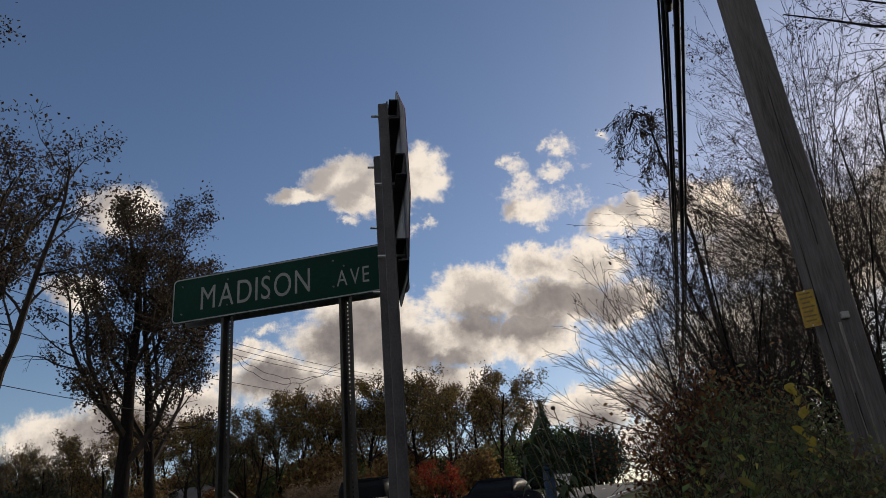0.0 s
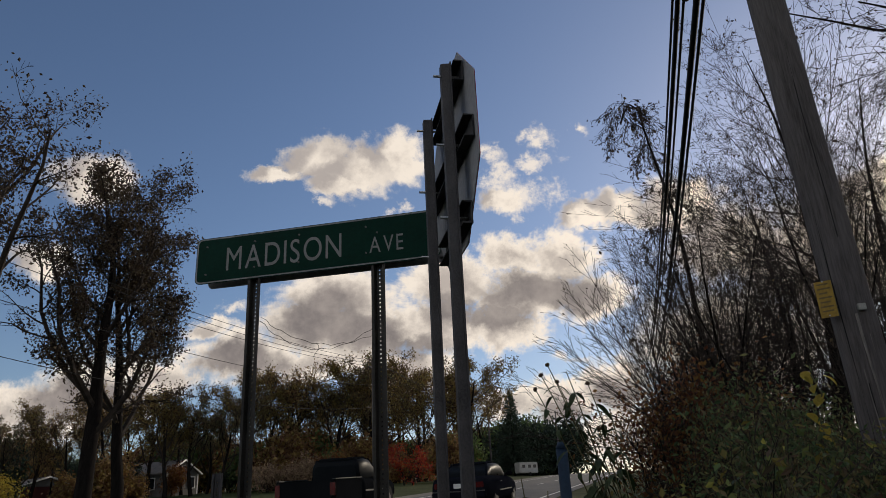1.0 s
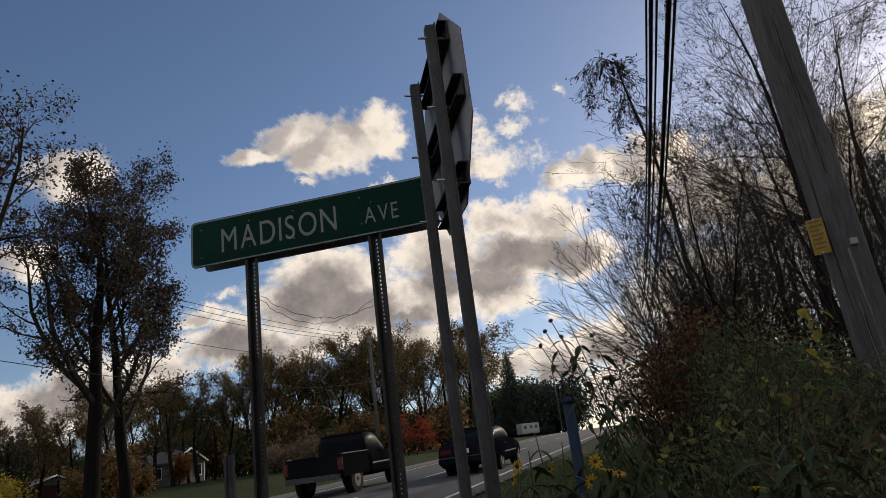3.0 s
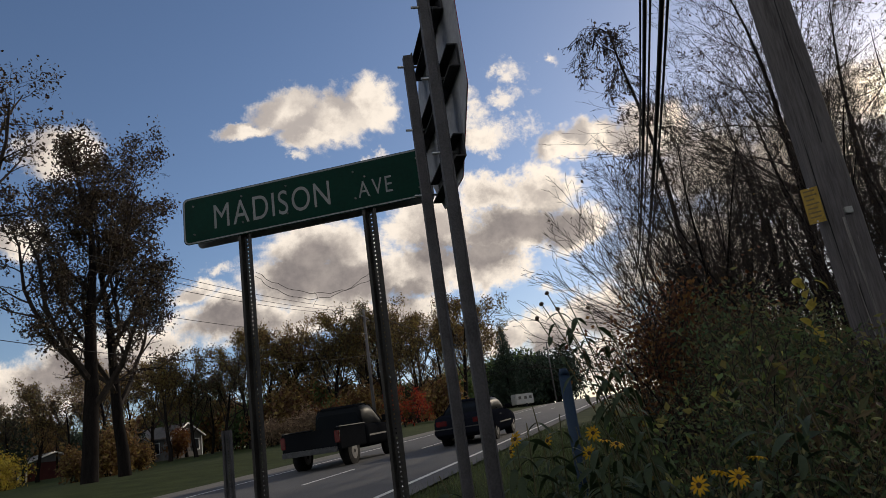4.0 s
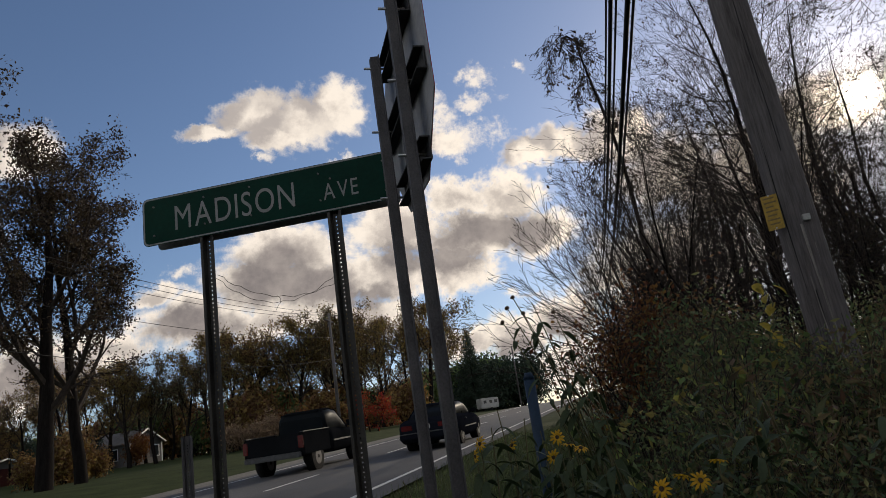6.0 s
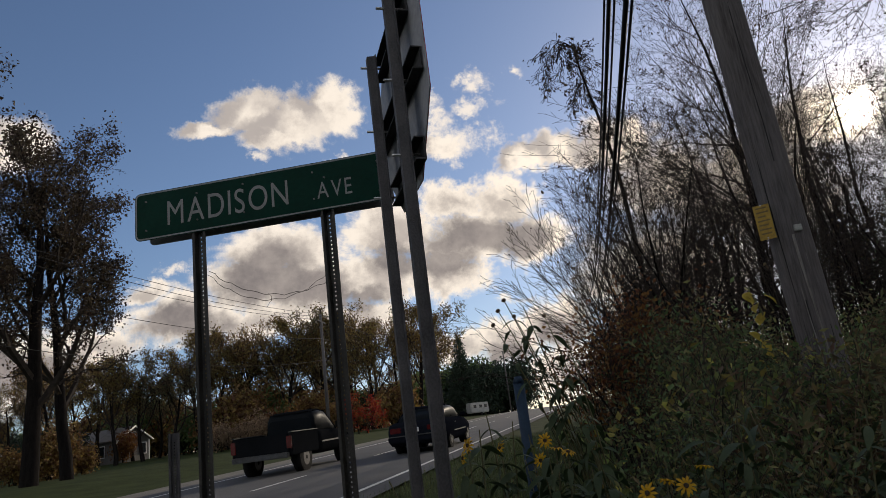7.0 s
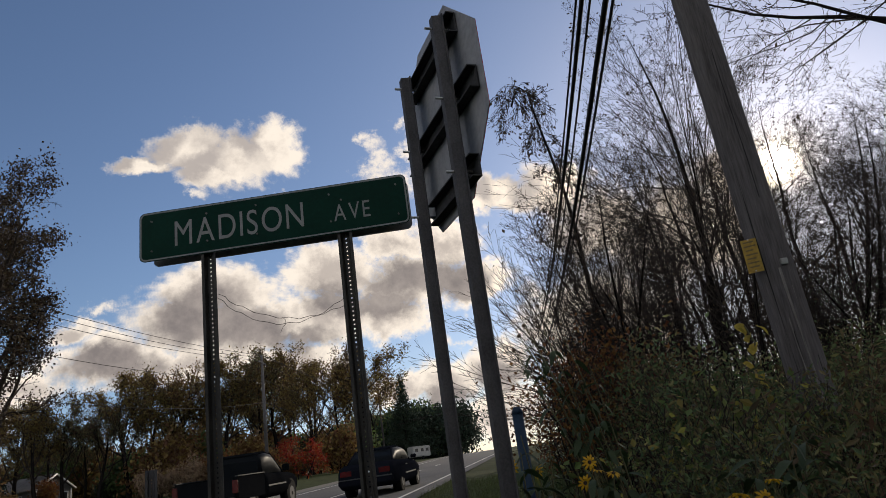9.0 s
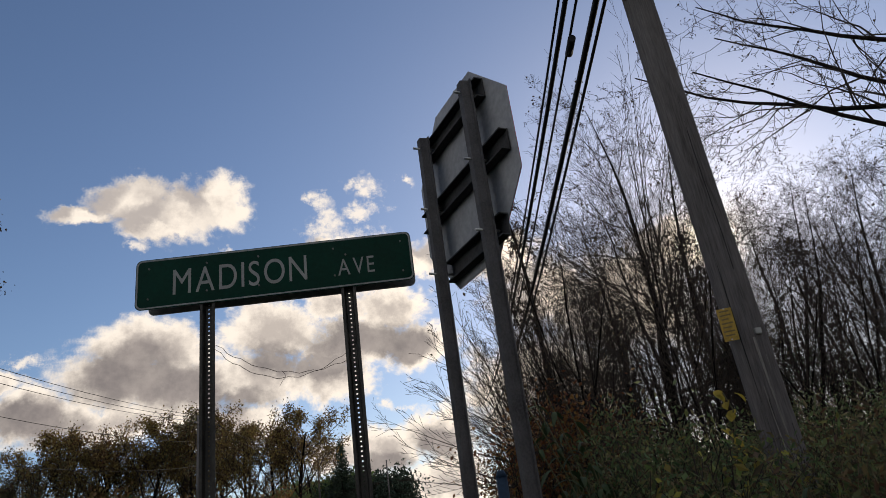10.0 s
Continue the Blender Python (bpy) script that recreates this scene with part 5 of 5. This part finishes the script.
def house(name, at, turn, w, d, h, ridge, wall, label, windows, low=0.0):
    ob = thing(name, at, label, "house", turn=turn)
    part("wall", prism([(-w / 2, 0), (w / 2, 0), (w / 2, h), (0, h + ridge), (-w / 2, h)], 0, d), wall, ob)
    part("gable", prism([(-w / 2 + 0.1, h + 0.05), (w / 2 - 0.1, h + 0.05), (0, h + ridge - 0.05)], -0.06, -0.01), M_SIDING, ob, "pale gable boards")
    for s in (-1, 1):
        part("barge_board", rod((s * (w / 2 + 0.4), -0.36, h - 0.4 * ridge / (w / 2) + 0.12), (0, -0.36, h + ridge + 0.14), 0.11, 5), M_TRIM, ob, "white barge board")
        part("corner_board", box(s * w / 2 - 0.08, s * w / 2 + 0.08, -0.03, 0.1, 0, h - 0.1), M_TRIM, ob, "white corner board")
        bm = bmesh.new()
        a, b = Vector((0, 0, h + ridge + 0.08)), Vector((s * (w / 2 + 0.4), 0, h - 0.4 * ridge / (w / 2) + 0.08))
        up = Vector((0, 0, 0.14))
        vs8 = [bm.verts.new(q) for y in (-0.35, d + 0.35) for q in (a + Vector((0, y, 0)), b + Vector((0, y, 0)), b + Vector((0, y, 0)) + up, a + Vector((0, y, 0)) + up)]
        for idx in ((0, 1, 2, 3), (7, 6, 5, 4), (0, 4, 5, 1), (1, 5, 6, 2), (2, 6, 7, 3), (3, 7, 4, 0)):
            bm.faces.new([vs8[i] for i in idx])
        part("roof", bm, M_ROOF, ob)
    for side, x, z, ww, hh in windows:
        win = new("window")
        win.parent = ob
        win.matrix_basis = pose(x, -0.03, z) if side == "front" else pose(-w / 2 - 0.03, x, z, 0, 0, -90)
        part("window_frame", join(box(-ww / 2 - 0.1, ww / 2 + 0.1, -0.04, 0.03, hh, hh + 0.1), box(-ww / 2 - 0.1, ww / 2 + 0.1, -0.04, 0.03, -0.1, 0), box(-ww / 2 - 0.1, -ww / 2, -0.04, 0.03, 0, hh), box(ww / 2, ww / 2 + 0.1, -0.04, 0.03, 0, hh)), M_TRIM, win)
        part("pane", box(-ww / 2, ww / 2, -0.01, 0.01, 0, hh), M_GLASSY, win)
    return ob


hx, hy = by_bearing(-31.9, 102)
house("farmhouse", (hx, hy, land(hx, hy) - 0.2), 76, 5.2, 9.5, 2.9, 1.5, M_SIDING, "low gabled house with grey siding and white trim beyond the lawn", [("front", 1.5, 1.1, 1.0, 1.3), ("front", -1.4, 1.1, 1.2, 1.3), ("front", 0, 3.2, 0.5, 0.6), ("side", 3.0, 1.0, 1.6, 1.3), ("side", 7.0, 1.0, 1.6, 1.3)])
cx, cy = by_bearing(-6.0, 108)
camper = thing("camper_trailer", (cx, cy, land(cx, cy)), "small white camper trailer parked by the far road", "trailer", turn=40)
M_CAMPER = material("dulled_white_panel", (0.28, 0.28, 0.275), (0.42, 0.42, 0.41), 1.2, 0.6)
camper.scale = (0.68, 0.68, 0.72)
part("body", box(-2.4, 2.4, -1.0, 1.0, 0.5, 2.6, 0.15), M_CAMPER, camper)
for x in (-1.3, 0.2, 1.5):
    part("window", box(x - 0.35, x + 0.35, -1.03, -0.99, 1.5, 2.1), M_GLASSY, camper)
part("wheel", rod((0.3, -1.02, 0.32), (0.3, -0.8, 0.32), 0.32, 16), M_CABLE, camper)
hx, hy = by_bearing(-40.6, 101)
house("red_shed", (hx, hy, land(hx, hy) - 0.5), 62, 6.0, 9.0, 2.4, 1.0, M_BRICKRED, "long low dark red shed with a grey roof", [("side", 2.0, 0.6, 0.8, 0.9), ("side", 6.0, 0.6, 0.8, 0.9)])
# tan grass plumes at the lawn's edge
M_PLUME = material("tan_plume", (0.20, 0.13, 0.08), (0.36, 0.25, 0.16), 3.0, 0.8, vary=0.3, island=True, through_light=0.3)
plumes = tree("plume_grass", 171, dict(BUSHY, angle=(18, 20), lift=(0.1, 0.05, 0.0)), 2.4, 0.02, "clump of tall tan ornamental plume grass", "ornamental grass", M_PLUME, 2200, 0.3, 0.18, "plume grass clumps", stems=16, aspect=0.2)
for k, az in enumerate((-25.8, -24.2, -22.9, -22.2)):
    plant(plumes, az, 68, k * 70, (1.0, 0.9, 1.15, 1.0)[k], copy=k > 0)
orange = tree("orange_shrub", 64, BUSHY, 3.2, 0.05, "rust-orange shrub in front of the house", "shrub", M_LEAF_RUST, 2600, 0.26, 0.3, stems=4)
plant(orange, -32.6, 98, copy=False)

M_CARGLASS = material("car_glass", (0.006, 0.008, 0.01), (0.012, 0.014, 0.016), 1.0, 0.4, gloss=0.02, bump=0.0)
M_CARBLACK = material("black_car_paint", (0.006, 0.007, 0.008), (0.012, 0.013, 0.015), 1.0, 0.6, bump=0.0, gloss=0.0)
M_CARNAVY = material("dark_navy_car_paint", (0.007, 0.008, 0.012), (0.012, 0.014, 0.02), 1.0, 0.6, bump=0.0, gloss=0.0)
M_TYRE = material("tyre_rubber", (0.008, 0.008, 0.008), (0.018, 0.018, 0.018), 20.0, 0.9, gloss=0.1)
M_RIM = material("wheel_rim", (0.04, 0.04, 0.042), (0.09, 0.09, 0.093), 8.0, 0.55, 0.5)
M_TAIL = material("tail_lamp", (0.05, 0.004, 0.005), (0.10, 0.007, 0.008), 6.0, 0.25)
M_LAMP = material("head_lamp", (0.6, 0.6, 0.6), (0.8, 0.8, 0.8), 6.0, 0.15)


def lofted(sections):
    """A closed hull through cross-sections (y, half width at waist, half width at top, z foot, z top), y along the car, with rounded shoulders."""
    bm = bmesh.new()
    rings = []
    for y, wf, wt, z0, z1 in sections:
        h = z1 - z0
        half = ((wf * 0.9, z0), (wf * 0.985, z0 + 0.16 * h), (wf, z0 + 0.45 * h), (wf * 0.985, z0 + 0.72 * h), (wt + (wf - wt) * 0.35, z0 + 0.93 * h), (wt * 0.9, z1))
        rings.append([bm.verts.new((-x, y, z)) for x, z in half] + [bm.verts.new((x, y, z)) for x, z in reversed(half)])
    n = len(rings[0])
    for a, b in zip(rings, rings[1:]):
        for k in range(n):
            f = bm.faces.new((a[k], a[(k + 1) % n], b[(k + 1) % n], b[k]))
            f.smooth = True
    bm.faces.new(rings[0]), bm.faces.new(rings[-1][::-1])
    bmesh.ops.recalc_face_normals(bm, faces=bm.faces[:])
    bmesh.ops.bevel(bm, geom=[e for f in bm.faces if len(f.verts) > 4 for e in f.edges], offset=0.04, segments=2, affect="EDGES")
    return bm


def wheels(ob, track, front, rear, r):
    for x in (-track, track):
        for y in (front, rear):
            part("wheel_arch", rod((x - 0.125 if x > 0 else x - 0.145, y, r + 0.03), (x + 0.145 if x > 0 else x + 0.125, y, r + 0.03), r * 1.2, 24), M_TYRE, ob)
            w = part("wheel", rod((x - 0.15, y, r), (x + 0.15, y, r), r, 28), M_TYRE, ob)
            part("rim", rod((x - 0.158, y, r), (x + 0.158, y, r), r * 0.62, 18), M_RIM, w)
            part("hub", rod((x - 0.166, y, r), (x + 0.166, y, r), r * 0.16, 10), M_TYRE, w)


def sedan(u, v, paint, label, turn=-3.5):
    p = spot(u, v)
    ob = thing("sedan", (p.x, p.y, p.z + 0.02), label, "car")
    ob.matrix_basis = pose(p.x, p.y, p.z + 0.02, math.degrees(math.atan(GRADE)), 0, turn)
    part("body", lofted([(-2.66, 0.80, 0.70, 0.36, 0.86), (-2.58, 0.90, 0.80, 0.28, 0.96), (-2.2, 0.95, 0.84, 0.24, 1.0), (-1.5, 0.97, 0.86, 0.21, 1.0), (-0.4, 0.98, 0.87, 0.21, 0.97), (0.9, 0.98, 0.86, 0.21, 0.94),
                         (1.5, 0.97, 0.84, 0.22, 0.92), (2.2, 0.93, 0.78, 0.26, 0.83), (2.5, 0.86, 0.70, 0.30, 0.76), (2.62, 0.76, 0.62, 0.36, 0.70)]), paint, ob)
    part("cabin", lofted([(-1.95, 0.72, 0.66, 0.88, 0.99), (-1.6, 0.77, 0.64, 0.88, 1.18), (-1.15, 0.79, 0.60, 0.88, 1.38), (-0.3, 0.81, 0.60, 0.88, 1.43), (0.35, 0.80, 0.59, 0.88, 1.39), (0.9, 0.77, 0.62, 0.88, 1.14), (1.3, 0.72, 0.66, 0.88, 0.95)]), M_CARGLASS, ob, "dark window glass")
    part("roof", lofted([(-1.22, 0.56, 0.48, 1.375, 1.40), (-0.9, 0.60, 0.52, 1.38, 1.435), (-0.3, 0.62, 0.54, 1.395, 1.46), (0.2, 0.60, 0.52, 1.38, 1.435), (0.42, 0.55, 0.47, 1.36, 1.39)]), paint, ob)
    for s in (-1, 1):
        for a, b in (((s * 0.74, -1.88, 1.0), (s * 0.60, -1.12, 1.40)), ((s * 0.80, -0.42, 0.98), (s * 0.61, -0.42, 1.43)), ((s * 0.745, 1.22, 0.95), (s * 0.59, 0.40, 1.395))):
            part("pillar", rod(a, b, 0.032, 6), paint, ob)
        part("tail_lamp", box(s * 0.62 - 0.19, s * 0.62 + 0.19, -2.68, -2.56, 0.66, 0.83, 0.02), M_TAIL, ob)
        part("head_lamp", box(s * 0.58 - 0.17, s * 0.58 + 0.17, 2.48, 2.6, 0.56, 0.68, 0.02), M_LAMP, ob)
        part("wing_mirror", box(s * 1.0 - 0.1, s * 1.0 + 0.1, 0.72, 0.86, 0.95, 1.08, 0.025), paint, ob)
        part("door_handle", box(s * 0.975 - 0.02, s * 0.975 + 0.02, -0.75, -0.58, 0.78, 0.81, 0.005), M_RIM, ob)
        part("sill_strip", box(s * 0.985 - 0.012, s * 0.985 + 0.012, -1.0, 1.05, 0.50, 0.54, 0.005), M_RIM, ob, "chrome side strip")
    part("bumper", box(-0.88, 0.88, -2.74, -2.5, 0.36, 0.58, 0.04), paint, ob)
    part("bumper_strip", box(-0.86, 0.86, -2.755, -2.7, 0.55, 0.585, 0.008), M_RIM, ob, "chrome strip")
    part("plate_bar", box(-0.16, 0.16, -2.70, -2.62, 0.66, 0.80, 0.006), M_TRIM, ob)
    wheels(ob, 0.80, 1.55, -1.45, 0.33)
    return ob


def pickup(u, v, paint, label, turn=-3.5):
    p = spot(u, v)
    ob = thing("pickup_truck", (p.x, p.y, p.z), label, "pickup truck")
    ob.matrix_basis = pose(p.x, p.y, p.z + 0.02, math.degrees(math.atan(GRADE)), 0, turn)
    part("body", lofted([(-0.62, 0.96, 0.90, 0.42, 1.14), (-0.3, 0.98, 0.92, 0.40, 1.16), (0.6, 0.98, 0.91, 0.40, 1.14), (1.4, 0.97, 0.88, 0.42, 1.12), (2.2, 0.95, 0.84, 0.45, 1.07), (2.6, 0.90, 0.78, 0.48, 1.0), (2.75, 0.82, 0.7, 0.54, 0.92)]), paint, ob)
    part("cabin", lofted([(-0.62, 0.80, 0.68, 1.05, 1.62), (-0.5, 0.84, 0.68, 1.05, 1.78), (0.1, 0.85, 0.69, 1.05, 1.82), (0.55, 0.84, 0.68, 1.05, 1.77), (1.0, 0.82, 0.70, 1.05, 1.46), (1.5, 0.78, 0.68, 1.05, 1.13)]), M_CARGLASS, ob, "dark cab windows")
    part("roof", lofted([(-0.56, 0.64, 0.56, 1.74, 1.79), (-0.3, 0.70, 0.60, 1.76, 1.83), (0.2, 0.71, 0.61, 1.77, 1.85), (0.6, 0.66, 0.56, 1.72, 1.78)]), paint, ob)
    for s in (-1, 1):
        part("bed_side", box(s * 0.93 - 0.05, s * 0.93 + 0.05, -2.72, -0.66, 0.5, 1.17, 0.03), paint, ob)
        # paler strip along the bed top stands for the sky reflected in the paint
        part("bed_rail", box(s * 0.93 - 0.055, s * 0.93 + 0.055, -2.72, -0.66, 1.17, 1.20, 0.01), M_RIM, ob, "bed rail, paler for the sky's reflection")
        part("tail_lamp", box(s * 0.9 - 0.08, s * 0.9 + 0.08, -2.79, -2.72, 0.72, 1.08, 0.015), M_TAIL, ob)
        part("wing_mirror", box(s * 1.07 - 0.11, s * 1.07 + 0.11, 0.98, 1.1, 1.15, 1.36, 0.02), paint, ob)
        part("pillar", rod((s * 0.80, 1.42, 1.13), (s * 0.68, 0.6, 1.77), 0.035, 6), paint, ob)
        part("pillar", rod((s * 0.84, -0.5, 1.13), (s * 0.69, -0.48, 1.78), 0.05, 6), paint, ob)
        part("side_strip", box(s * 0.985 - 0.012, s * 0.985 + 0.012, -0.4, 1.2, 0.74, 0.79, 0.005), M_RIM, ob, "bright side strip")
    part("bed_floor", box(-0.9, 0.9, -2.7, -0.66, 0.5, 0.62), paint, ob)
    part("tailgate", box(-0.88, 0.88, -2.77, -2.70, 0.55, 1.16, 0.02), paint, ob)
    part("bumper", box(-0.9, 0.9, -2.92, -2.76, 0.46, 0.62, 0.02), M_RIM, ob, "chrome rear bumper")
    wheels(ob, 0.81, 1.8, -1.7, 0.38)
    return ob


sedan(25.4, -5.95, M_CARNAVY, "dark older sedan seen from behind on the road")
pickup(22.9, -10.0, M_CARBLACK, "black pickup truck driving up the road")

# grass along the verges
rng = np.random.default_rng(9)
n = 26000
spots_uv = np.c_[rng.uniform(1.0, 26.0, n), rng.uniform(-3.7, 1.5, n)]
verts, faces = [], []
for u, v in spots_uv:
    p = spot(u, v, -0.04)
    h, a, lean = rng.uniform(0.08, 0.26), rng.uniform(0, 6.28), rng.uniform(0.02, 0.12)
    c, s = math.cos(a), math.sin(a)
    i = len(verts)
    verts += [p + Vector((-s * 0.004, c * 0.004, 0)), p + Vector((s * 0.004, -c * 0.004, 0)), p + Vector((c * lean, s * lean, h))]
    faces.append((i, i + 1, i + 2))
tagged(new("verge_grass", mesh_of("verge_grass", verts, faces, M_BLADE)), "rough uncut grass on the road verge", "grass", "", "stuff")
